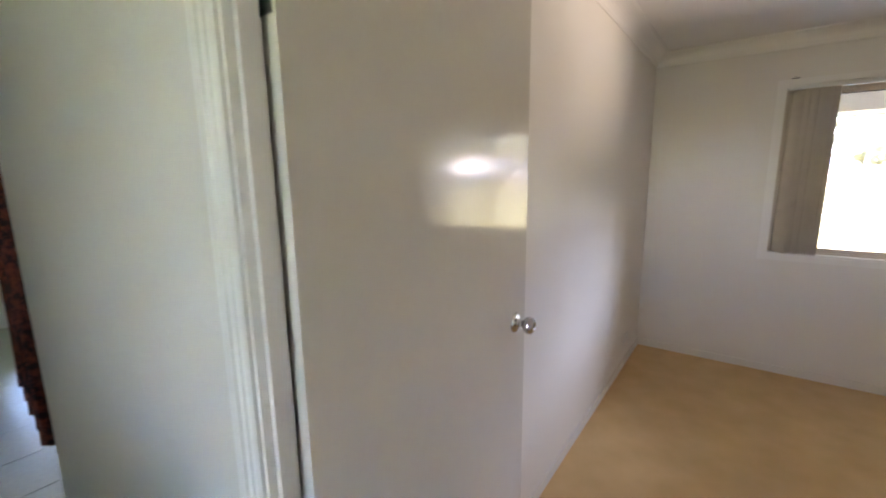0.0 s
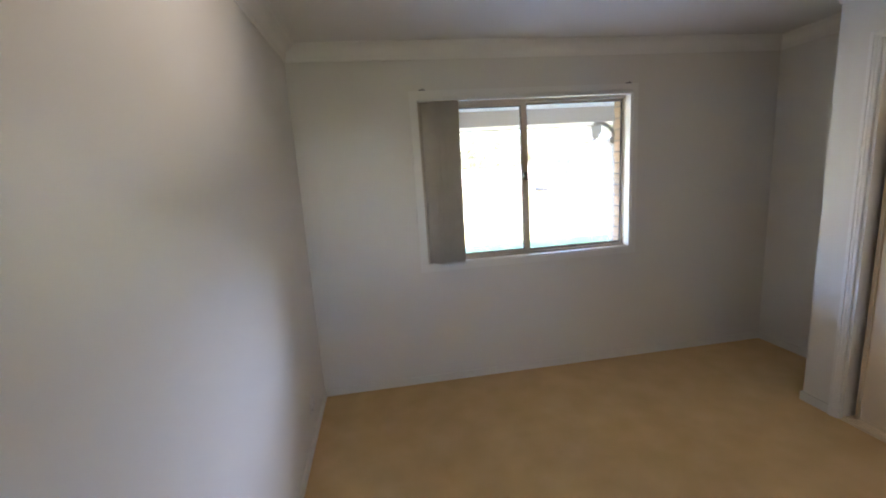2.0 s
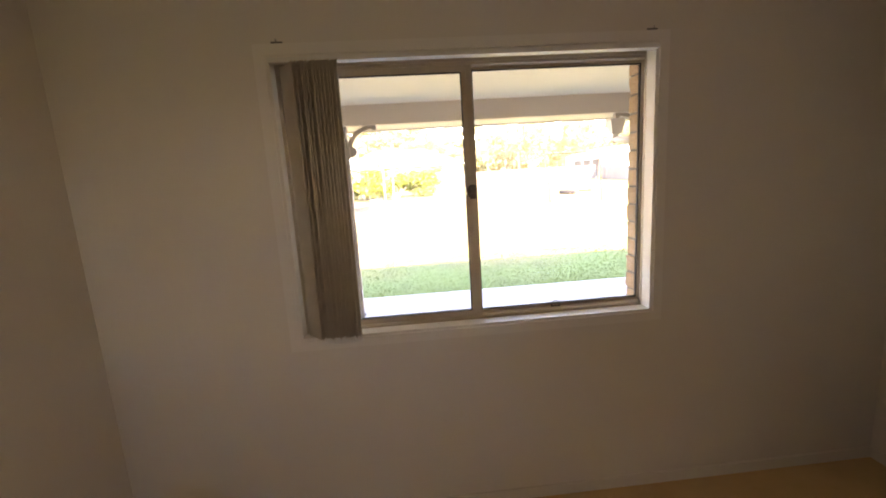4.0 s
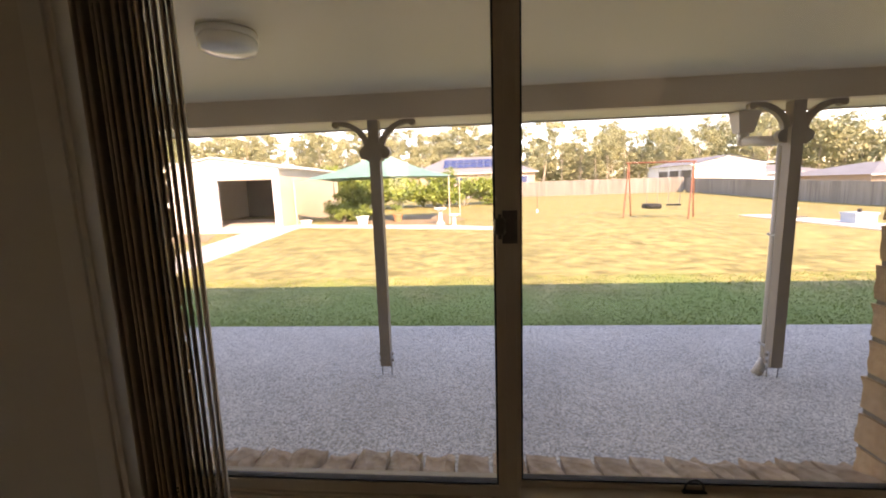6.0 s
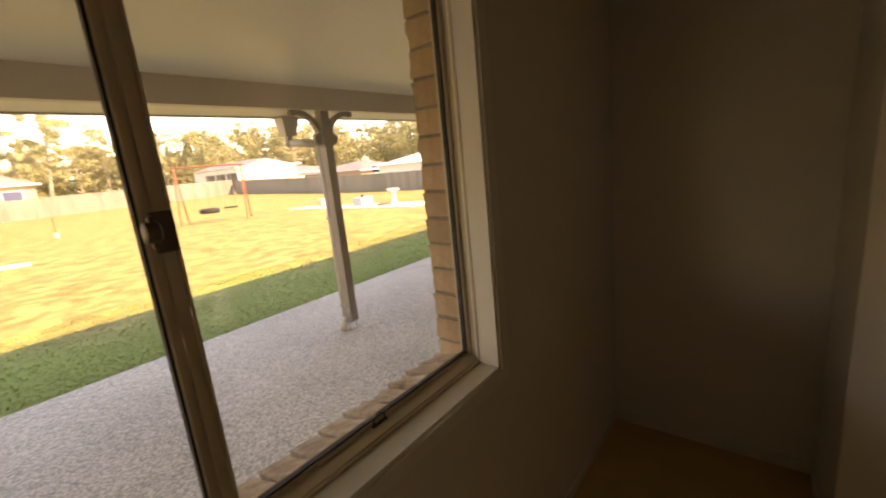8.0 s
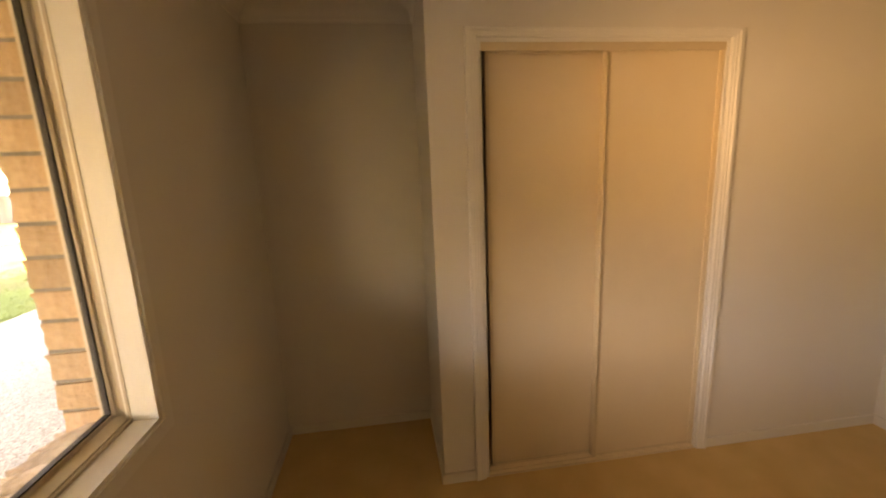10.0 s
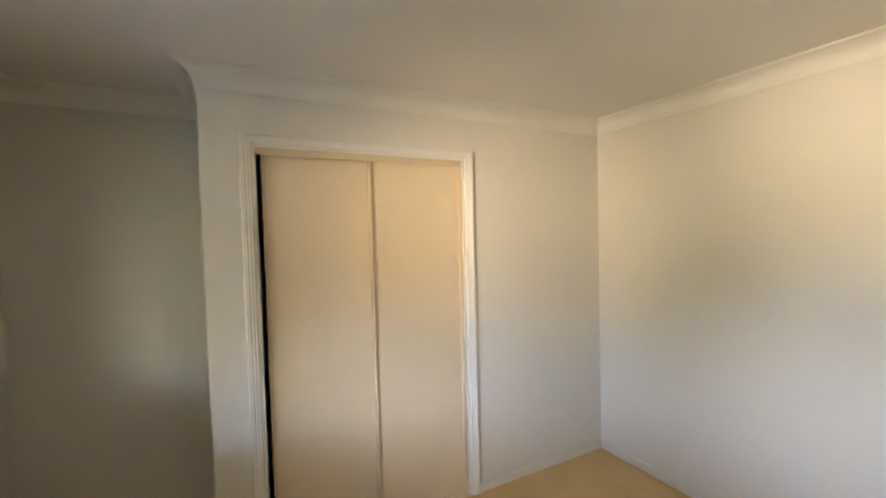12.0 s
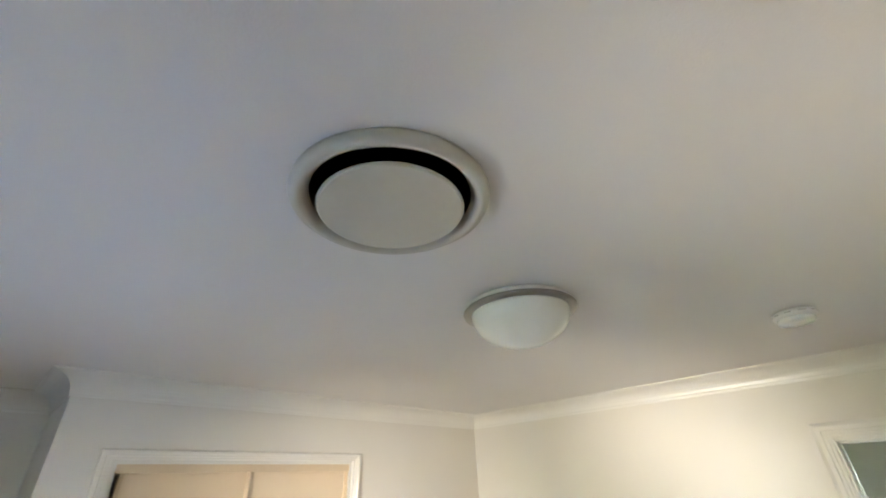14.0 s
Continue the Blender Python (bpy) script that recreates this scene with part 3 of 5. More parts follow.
# ---- fittings ----
def ceiling_vent():
    v = thing("ceiling_vent", "round cream air vent with a flat centre disc", "vent", (1.250, -1.054, ZC))
    bm = bmesh.new()
    lathe(bm, [(0.183, 0.0), (0.184, -0.007), (0.180, -0.015), (0.171, -0.021), (0.163, -0.021), (0.155, -0.012), (0.147, 0.004), (0.141, 0.022), (0.139, 0.04)], 64)
    smooth(bm)
    part("rim", bm, GREYWHITE, v, "flared cream enamel rim")
    bm = bmesh.new()
    lathe(bm, [(0.02, -0.029), (0.129, -0.029), (0.133, -0.027), (0.134, -0.024), (0.118, -0.017), (0.02, -0.013)], 64)
    part("disc", bm, GREYWHITE, v, "flat cream centre disc")
    # Black disc closes the vent; the darkness of the duct is its colour.
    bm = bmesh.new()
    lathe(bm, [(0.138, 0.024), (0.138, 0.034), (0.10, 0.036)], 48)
    part("duct", bm, DARK, v, "black disc standing in for the unlit duct")
    bm = bmesh.new()
    tube(bm, (0, 0, -0.022), (0, 0, 0.036), 0.012)
    tube(bm, (-0.136, 0, 0.03), (0.136, 0, 0.03), 0.003, sides=6)
    part("spindle", bm, GALV, v)


def dome_light():
    d = thing("ceiling_light", "opal dome ceiling light with a brown rim, switched off", "ceiling light", (1.40, -1.675, ZC))
    bm = bmesh.new()
    lathe(bm, [(0.150, 0.0), (0.158, -0.004), (0.160, -0.016), (0.150, -0.020)], 56)
    smooth(bm)
    part("base", bm, TRIM, d, "white pressed metal base")
    bm = bmesh.new()
    lathe(bm, [(0.150, -0.019), (0.166, -0.019), (0.170, -0.024), (0.166, -0.030), (0.140, -0.030)], 56)
    smooth(bm)
    part("rim", bm, RING, d, "brown metal rim")
    bm = bmesh.new()
    lathe(bm, [(0.146, -0.028)] + [(0.146 * math.cos(a), -0.030 - 0.100 * math.sin(a)) for a in np.linspace(0.05, 1.52, 12)], 56)
    smooth(bm)
    part("shade", bm, OPAL, d, "opal glass dome shade")


def smoke_alarm():
    s = thing("smoke_alarm", "white round smoke alarm on the ceiling", "smoke alarm", (0.82, -2.46, ZC))
    bm = bmesh.new()
    lathe(bm, [(0.058, 0.0), (0.062, -0.002), (0.062, -0.020), (0.058, -0.023)], 40)
    smooth(bm)
    part("base", bm, WHITE, s)
    bm = bmesh.new()
    lathe(bm, [(0.050, -0.022), (0.054, -0.026), (0.053, -0.036), (0.046, -0.042), (0.020, -0.044), (0.006, -0.044)], 40)
    smooth(bm)
    part("cover", bm, OPAL, s, "glossy white cover")
    bm = bmesh.new()
    for k in range(10):
        a = 2 * math.pi * k / 10
        tube(bm, (0.0625 * math.cos(a), 0.0625 * math.sin(a), -0.012), (0.0625 * math.cos(a + 0.3), 0.0625 * math.sin(a + 0.3), -0.012), 0.0012, sides=5)
    part("vent_slot", bm, RING, s)


def power_point(y, z):
    p = thing("power_point", "white double power point on the wall", "power point", (0, y, z))
    part("plate", block(0.0, -0.058, -0.036, 0.009, 0.058, 0.036, 0.003, 2), WHITE, p)
    for k in (-1, 1):
        part("switch", block(0.009, k * 0.034 - 0.007, 0.012, 0.013, k * 0.034 + 0.007, 0.028, 0.001, 1), WHITE, p)
        bm = bmesh.new()
        for dy, dz in ((-0.007, 0), (0.007, 0), (0, -0.011)):
            box(bm, 0.0088, k * 0.034 + dy - 0.0012, dz - 0.012, 0.0096, k * 0.034 + dy + 0.0012, dz - 0.004)
        part("socket", bm, DARK, p)


ceiling_vent()
dome_light()
smoke_alarm()
power_point(-0.50, 0.225)


def wall_hook(x):
    h = thing("wall_hook", "small dark metal hook above the window", "hook", (x, 0, 2.112))
    part("plate", block(-0.022, -0.003, -0.004, 0.022, 0.0, 0.005, 0.001, 1), BRASSY, h)
    bm = bmesh.new()
    tube(bm, (0, -0.002, 0.001), (0, -0.014, 0.003), 0.002, sides=8)
    tube(bm, (0, -0.014, 0.003), (0, -0.014, 0.011), 0.002, sides=8)
    part("peg", bm, BRASSY, h)


for hook_x in (0.865, 2.375):
    wall_hook(hook_x)


# ---- hall ----
def hall():
    xe, xw, ys = 3.9, -2.42, -4.95
    tiles = bmesh.new()
    box(tiles, xw - 3.0, ys - 1.6, -0.12, xe + 0.6, HALL + 0.04, -0.008)
    floor = setting("floor_hall", tiles, MORTAR, "grout bed of the tiled hall floor", "floor")
    tile = mesh_of("tile", block(-0.197, -0.197, -0.01, 0.197, 0.197, 0.0, 0.002, 1), TILE)
    for ix in range(14):
        for iy in range(7):
            ob = new("tile", tile)
            ob.location = (xw - 1.4 + 0.4 * ix, -3.86 + 0.2 - 0.4 * iy + 0.2 - 0.04, 0)
            ob.parent = floor
    setting("floor_far_room", block(xw - 3.0, HALL + 0.042, -0.12, -0.102, -0.6, -0.001), TILE, "pale tiled floor of the far room", "floor")
    setting("wall_hall_north", block(-1.70, HALL, 0, -0.1, HALL + 0.1, ZC), PAINT, "off-white hall wall beside the doorway", "wall")
    bm = bmesh.new()
    wx0, wx1, wz0, wz1 = 0.24, 0.62, 0.95, 2.07
    box(bm, xw - 3, ys - 0.12, 0, wx0, ys, ZC)
    box(bm, wx1, ys - 0.12, 0, xe, ys, ZC)
    box(bm, wx0, ys - 0.12, 0, wx1, ys, wz0)
    box(bm, wx0, ys - 0.12, wz1, wx1, ys, ZC)
    setting("wall_hall_south", bm, PAINT, "cream hall wall with a window", "wall")
    setting("wall_hall_east", block(xe, ys - 0.12, 0, xe + 0.1, HALL, ZC), PAINT, "plain hall end wall", "wall")
    bm = bmesh.new()
    # Opening and window added out of view to brighten the far room.
    fx, fy0, fy1, fz0, fz1 = xw - 3.0, -3.3, -1.5, 0.6, 2.07
    for y0, z0, y1, z1 in ((ys - 0.12, 0, fy0, ZC), (fy1, 0, 0.1, ZC), (fy0, 0, fy1, fz0), (fy0, fz1, fy1, ZC)):
        box(bm, fx - 0.1, y0, z0, fx, y1, z1)
    setting("wall_hall_west", bm, PAINT, "plain white far room wall with an added window", "wall")
    w = thing("window_3", "unseen white-framed window added to light the far room", "window", kind="structure")
    bm = bmesh.new()
    for y0, z0, y1, z1 in ((fy0, fz0, fy1, fz0 + 0.05), (fy0, fz1 - 0.05, fy1, fz1), (fy0, fz0 + 0.05, fy0 + 0.05, fz1 - 0.05), (fy1 - 0.05, fz0 + 0.05, fy1, fz1 - 0.05)):
        box(bm, fx - 0.08, y0, z0, fx - 0.03, y1, z1)
    part("window_frame", bm, TRIM, w)
    pane = part("pane", block(fx - 0.058, fy0 + 0.05, fz0 + 0.05, fx - 0.054, fy1 - 0.05, fz1 - 0.05), GLASS, w)
    pane.visible_shadow = False
    setting("wall_far_room", block(xw - 3.0, -0.6, 0, -0.1, -0.5, ZC), PAINT, "plain white far room wall", "wall")
    w = thing("window_2", "white-framed hall window", "window", kind="structure")
    bm = bmesh.new()
    for x0, z0, x1, z1 in ((wx0, wz0, wx1, wz0 + 0.05), (wx0, wz1 - 0.05, wx1, wz1), (wx0, wz0 + 0.05, wx0 + 0.05, wz1 - 0.05), (wx1 - 0.05, wz0 + 0.05, wx1, wz1 - 0.05)):
        box(bm, x0, ys - 0.09, z0, x1, ys - 0.03, z1)
    part("window_frame", bm, TRIM, w)
    pane = part("pane", block(wx0 + 0.05, ys - 0.062, wz0 + 0.05, wx1 - 0.05, ys - 0.058, wz1 - 0.05), GLASS, w)
    pane.visible_shadow = False
    bm = bmesh.new()
    moulding(bm, [(wx0, wz0), (wx0, wz1), (wx1, wz1), (wx1, wz0), (wx0, wz0)], [(-1, -1), (-1, 1), (1, 1), (1, -1), (-1, -1)], "y", ys, 1, 0.06)
    part("architrave", bm, TRIM, w)
    bm = bmesh.new()
    box(bm, -1.70, HALL - 0.012, 0, DX0 - 0.07, HALL, 0.062)
    box(bm, -1.712, HALL - 0.012, 0, -1.70, HALL + 0.1, 0.062)
    soften(bm, 0.003, 1)
    setting("baseboard_hall", bm, TRIM, "low white skirting in the hall", "skirting board")
    setting("ceiling_far_room", block(xw - 3.1, -6.6, ZC, -2.6, 0.15, ZC + 0.08), CEILING, "plain white ceiling", "ceiling")
    # cloth hung at the end of the hall wall
    c = thing("door_curtain", "dark red patterned cloth curtain hanging at the opening", "curtain", (-1.72, HALL + 0.03, 0))
    bm = bmesh.new()
    cols, rows = 26, 12
    grid = []
    for r in range(rows + 1):
        z = 0.30 + (2.12 - 0.30) * r / rows
        line = []
        for k in range(cols + 1):
            u = k / cols
            spread = 0.22 + 0.16 * (1 - r / rows)
            x = -spread * u
            y = 0.035 * math.sin(u * 30 + 0.4 * math.sin(r * 0.8)) * (0.6 + 0.4 * (1 - r / rows)) - 0.03
            line.append(bm.verts.new((x, y, z + 0.22 * u * (1 - r / rows))))
        grid.append(line)
    for r in range(rows):
        for k in range(cols):
            bm.faces.new((grid[r][k], grid[r][k + 1], grid[r + 1][k + 1], grid[r + 1][k]))
    extruded = bmesh.ops.extrude_face_region(bm, geom=bm.faces[:])
    bmesh.ops.translate(bm, vec=(0, 0.004, 0), verts=[g for g in extruded["geom"] if isinstance(g, bmesh.types.BMVert)])
    smooth(bm)
    part("cloth", bm, CLOTH, c)
    bm = bmesh.new()
    tube(bm, (0.02, -0.02, 2.14), (-1.1, -0.02, 2.14), 0.012)
    part("rod", bm, BRASSY, c, "dark curtain rod")


hall()


# ---- verandah ----
SLAB_Z, LAWN_Z, BEAM_Y = -0.12, -0.15, 2.79


def ground_height(x, y):
    k = min(1.0, max(0.0, (y - 22) / 22))
    return LAWN_Z + 0.38 * k * k * (3 - 2 * k)


def ground():
    bm = bmesh.new()
    ys = [-400, -60, -12, 0, 4, 8, 14, 20] + list(range(22, 46, 2)) + [50, 70, 100, 160, 300, 900]
    xs = [-900, -300, -120, -60, -30, -15, 0, 15, 30, 60, 120, 300, 900]
    grid = [[bm.verts.new((x, y, ground_height(x, y))) for x in xs] for y in ys]
    for a, b in zip(grid, grid[1:]):
        for k in range(len(xs) - 1):
            bm.faces.new((a[k], a[k + 1], b[k + 1], b[k]))
    setting("ground", bm, LAWN, "dry yellow lawn, shade by the house put in as green", "lawn")
    setting("pavement", block(-9, 0.1, SLAB_Z - 0.25, 15, 4.15, SLAB_Z, 0.008, 2), SLAB, "exposed-aggregate concrete verandah slab", "patio")


def bracket(bm, side):
    """A curved timber verandah bracket: a thick quarter arc with a scroll at the foot."""
    steps, thick = 12, 0.042
    inner, outer = [], []
    for k in range(steps + 1):
        a = math.pi / 2 * k / steps
        cx, cz, r = 0.325, -0.235, 0.225
        inner.append((side * (cx - (r - thick / 2) * math.cos(a) * 1.18), cz + (r - thick / 2) * math.sin(a)))
        outer.append((side * (cx - (r + thick / 2) * math.cos(a) * 1.18), cz + (r + thick / 2) * math.sin(a)))
    faces = []
    for y in (-0.024, 0.024):
        faces.append([[bm.verts.new((x, y, z)) for x, z in line] for line in (inner, outer)])
    (ia, oa), (ib, ob) = faces
    for k in range(steps):
        bm.faces.new((ia[k], ia[k + 1], oa[k + 1], oa[k]))
        bm.faces.new((ib[k], ob[k], ob[k + 1], ib[k + 1]))
        bm.faces.new((ia[k], ib[k], ib[k + 1], ia[k + 1]))
        bm.faces.new((oa[k], oa[k + 1], ob[k + 1], ob[k]))
    for k in (0, steps):
        bm.faces.new((ia[k], oa[k], ob[k], ib[k]))
    turn = Matrix.Rotation(math.pi / 2, 4, "X")
    bmesh.ops.create_cone(bm, cap_ends=True, segments=20, radius1=0.052, radius2=0.052, depth=0.052, matrix=Matrix.Translation((side * 0.082, 0, -0.262)) @ turn)
    bmesh.ops.create_cone(bm, cap_ends=True, segments=16, radius1=0.030, radius2=0.030, depth=0.052, matrix=Matrix.Translation((side * 0.325, 0, -0.022)) @ turn)


def verandah_post(x):
    top = 2.137
    p = thing("verandah_post", "brown-painted timber verandah post with curved brackets", "post", (x, BEAM_Y + 0.03, SLAB_Z), "verandah posts")
    h = top - SLAB_Z
    part("shaft", block(-0.045, -0.045, 0.10, 0.045, 0.045, h, 0.006, 2), POST, p)
    bm = block(-0.062, -0.062, h - 0.33, 0.062, 0.062, h - 0.20, 0.014, 2)
    part("capital", bm, POST, p)
    for side in (-1, 1):
        bm = bmesh.new()
        bracket(bm, side)
        bmesh.ops.translate(bm, vec=(0, 0, h), verts=bm.verts[:])
        part("bracket", bm, POST, p, "curved timber bracket")
    bm = bmesh.new()
    for side in (-1, 1):
        box(bm, side * 0.0465, -0.020, 0.085, side * 0.050, 0.020, 0.23)
        tube(bm, (side * 0.044, 0, 0), (side * 0.044, 0, 0.095), 0.006, sides=8)
    box(bm, -0.050, -0.020, 0.088, 0.050, 0.020, 0.098)
    part("stirrup", bm, GALV, p, "galvanised post stirrup")
    for z in (0.14, 0.20):
        bm = bmesh.new()
        tube(bm, (-0.068, 0, z), (0.068, 0, z), 0.007, sides=8)
        for s in (-1, 1):
            tube(bm, (s * 0.054, 0, z), (s * 0.064, 0, z), 0.014, sides=6)
        part("bolt", bm, POST, p)


def verandah():
    for x in (-2.63, 0.69, 4.01, 7.33, 10.65):
        verandah_post(x)
    setting("ceiling_verandah", block(-9, 0.26, 2.34, 15, BEAM_Y - 0.045, 2.375), SOFFIT, "cream flat verandah ceiling lining", "ceiling")
    bm = block(-9, BEAM_Y - 0.045, 2.137, 15, BEAM_Y + 0.045, 2.52, 0.004, 1)
    setting("verandah_beam", bm, BEAM, "tan painted timber verandah beam", "beam")
    setting("eave_soffit", block(-9, BEAM_Y + 0.045, 2.139, 15, 3.27, 2.151), SOFFIT, "cream eave soffit outside the beam", "soffit")
    bm = bmesh.new()
    box(bm, -9, 3.27, 2.125, 15, 3.295, 2.33)
    setting("fascia", bm, BEAM, "tan fascia board", "fascia")
    bm = bmesh.new()
    profile = [(3.297, 2.17), (3.36, 2.15), (3.40, 2.17), (3.415, 2.24), (3.415, 2.30), (3.405, 2.30), (3.405, 2.24), (3.39, 2.18), (3.36, 2.16), (3.307, 2.18), (3.307, 2.29), (3.297, 2.29)]
    ends = [[bm.verts.new((x, y, z)) for y, z in profile] for x in (-9, 15)]
    for k in range(len(profile)):
        j = (k + 1) % len(profile)
        bm.faces.new((ends[0][k], ends[0][j], ends[1][j], ends[1][k]))
    setting("gutter", bm, PIPE, "tan metal roof gutter", "gutter")
    bm = bmesh.new()
    # The unseen south slope is drawn out far to keep sun off the hall.
    for y0, z0, y1, z1 in ((3.36, 2.30, -3.2, 4.55), (-3.2, 4.55, -8.4, 2.30)):
        v = [bm.verts.new(p) for p in ((-9, y0, z0), (15, y0, z0), (15, y1, z1), (-9, y1, z1))]
        u = [bm.verts.new((p.co.x, p.co.y, p.co.z + 0.06)) for p in v]
        bm.faces.new(v)
        bm.faces.new(u)
        for k in range(4):
            bm.faces.new((v[k], v[(k + 1) % 4], u[(k + 1) % 4], u[k]))
    for x in (-9, 15):
        bm.faces.new([bm.verts.new(p) for p in ((x, 3.3, 2.32), (x, -8.3, 2.32), (x, -3.2, 4.54))])
    setting("roof", bm, GREY_ROOF, "pitched metal house roof, unseen south slope extended to shade the hall window", "roof")
    # light fitting under the verandah ceiling
    l = thing("verandah_light", "round white bulkhead light on the verandah ceiling", "light fitting", (0.37, 1.31, 2.34))
    bm = bmesh.new()
    lathe(bm, [(0.125, 0), (0.135, -0.004), (0.136, -0.030), (0.130, -0.034)], 44)
    smooth(bm)
    part("base", bm, WHITE, l)
    bm = bmesh.new()
    lathe(bm, [(0.126, -0.033), (0.132, -0.040), (0.130, -0.075), (0.118, -0.092), (0.060, -0.104), (0.01, -0.106)], 44)
    smooth(bm)
    part("diffuser", bm, OPAL, l, "opal plastic diffuser")
    # rainwater head and downpipe behind the post
    d = thing("downpipe", "tan rainwater head with downpipe beside the post", "downpipe", (4.01, BEAM_Y + 0.03, SLAB_Z))
    bm = bmesh.new()
    box(bm, -0.22, 0.34, 2.07, -0.03, 0.50, 2.25)
    for v in bm.verts:
        if v.co.z < 2.12:
            v.co.x = -0.125 + (v.co.x + 0.125) * 0.62
            v.co.y = 0.42 + (v.co.y - 0.42) * 0.62
    soften(bm, 0.012, 2)
    part("rainwater_head", bm, PIPE, d)
    bm = bmesh.new()
    tube(bm, (-0.125, 0.42, 2.08), (-0.125, 0.42, 2.00), 0.040, sides=18)
    bmesh.ops.create_uvsphere(bm, u_segments=18, v_segments=10, radius=0.044, matrix=Matrix.Translation((-0.125, 0.42, 2.00)))
    tube(bm, (-0.125, 0.42, 2.00), (0.0, 0.105, 1.97), 0.040, sides=18)
    bmesh.ops.create_uvsphere(bm, u_segments=18, v_segments=10, radius=0.044, matrix=Matrix.Translation((0.0, 0.105, 1.97)))
    tube(bm, (0.0, 0.105, 1.97), (-0.005, 0.095, 0.10), 0.038, sides=18)
    tube(bm, (-0.005, 0.095, 0.12), (-0.09, 0.06, 0.0), 0.040, sides=18)
    smooth(bm)
    part("pipe", bm, PIPE, d)
    for z in (0.25, 1.2):
        part("pipe_clip", block(-0.045, 0.046, z, 0.045, 0.138, z + 0.02, 0.002, 1), GALV, d)


ground()
verandah()


# ---- brick veneer round the window ----
BX0, BX1 = 0.795, 2.420


def brick_mesh(name, sx, sy, sz, rough, seed, material):
    """A rock-faced brick: a box of a few facets with uneven edges."""
    rng = random.Random(seed)
    bm = bmesh.new()
    nx, nz = 4, 3
    front = [[None] * (nz + 1) for _ in range(nx + 1)]
    back = [[None] * (nz + 1) for _ in range(nx + 1)]
    for i in range(nx + 1):
        for k in range(nz + 1):
            edge = i in (0, nx) or k in (0, nz)
            x, z = sx * (i / nx - 0.5), sz * (k / nz - 0.5)
            jx, jz = rng.uniform(-rough, rough) * 0.5, rng.uniform(-rough, rough) * 0.3
            front[i][k] = bm.verts.new((x + jx, sy / 2 + rng.uniform(-rough, rough) - (rough * 1.3 if edge else 0), z + jz))
            back[i][k] = bm.verts.new((x, -sy / 2, z)) if edge else None
    for i in range(nx):
        for k in range(nz):
            bm.faces.new((front[i][k], front[i + 1][k], front[i + 1][k + 1], front[i][k + 1]))
    ring = [(i, 0) for i in range(nx)] + [(nx, k) for k in range(nz)] + [(i, nz) for i in range(nx, 0, -1)] + [(0, k) for k in range(nz, 0, -1)]
    for a, b in zip(ring, ring[1:] + ring[:1]):
        bm.faces.new((front[a[0]][a[1]], front[b[0]][b[1]], back[b[0]][b[1]], back[a[0]][a[1]]))
    bm.faces.new([back[i][k] for i, k in ring])
    return mesh_of(name, bm, material)


def brick_wall():
    bm = bmesh.new()
    for x0, z0, x1, z1 in ((-9, SLAB_Z, BX0 - 0.006, 2.36), (BX1 + 0.006, SLAB_Z, 15, 2.36), (BX0 - 0.006, SLAB_Z, BX1 + 0.006, 0.80), (BX0 - 0.006, 2.11, BX1 + 0.006, 2.36)):
        box(bm, x0, 0.155, z0, x1, 0.252, z1)
    wall = setting("wall_brick", bm, MORTAR, "tan rock-faced brick outer wall with raked joints", "wall")
    variants = [brick_mesh("brick", 0.230, 0.110, 0.0745, 0.006, 20 + k, BRICK) for k in range(5)]
    rng = random.Random(11)
    for course in range(16):
        z = 0.862 + 0.086 * course + 0.043
        if z > 2.12:
            break
        for side, edge in ((1, BX1), (-1, BX0)):
            half = course % 2
            length = 0.110 if half else 0.230
            ob = new("brick", rng.choice(variants))
            ob.parent = wall
            ob.location = (edge + side * length / 2 + rng.uniform(-0.003, 0.003), 0.206, z)
            ob.scale = (length / 0.230, 1, 1)
            nxt = new("brick", rng.choice(variants))
            nxt.parent = wall
            nxt.location = (edge + side * (length + 0.010 + 0.115), 0.206, z)
    # brick on edge sill, sloping outwards
    sills = [brick_mesh("sill_brick", 0.076, 0.115, 0.16, 0.008, 60 + k, SILL_BRICK) for k in range(4)]
    n = 19
    for k in range(n):
        ob = new("sill_brick", rng.choice(sills))
        ob.parent = wall
        ob.location = (BX0 + 0.044 + 0.0862 * k, 0.196 + rng.uniform(-0.004, 0.004), 0.846 + rng.uniform(-0.004, 0.004))
        ob.rotation_euler = (radians(78), 0, 0)


brick_wall()


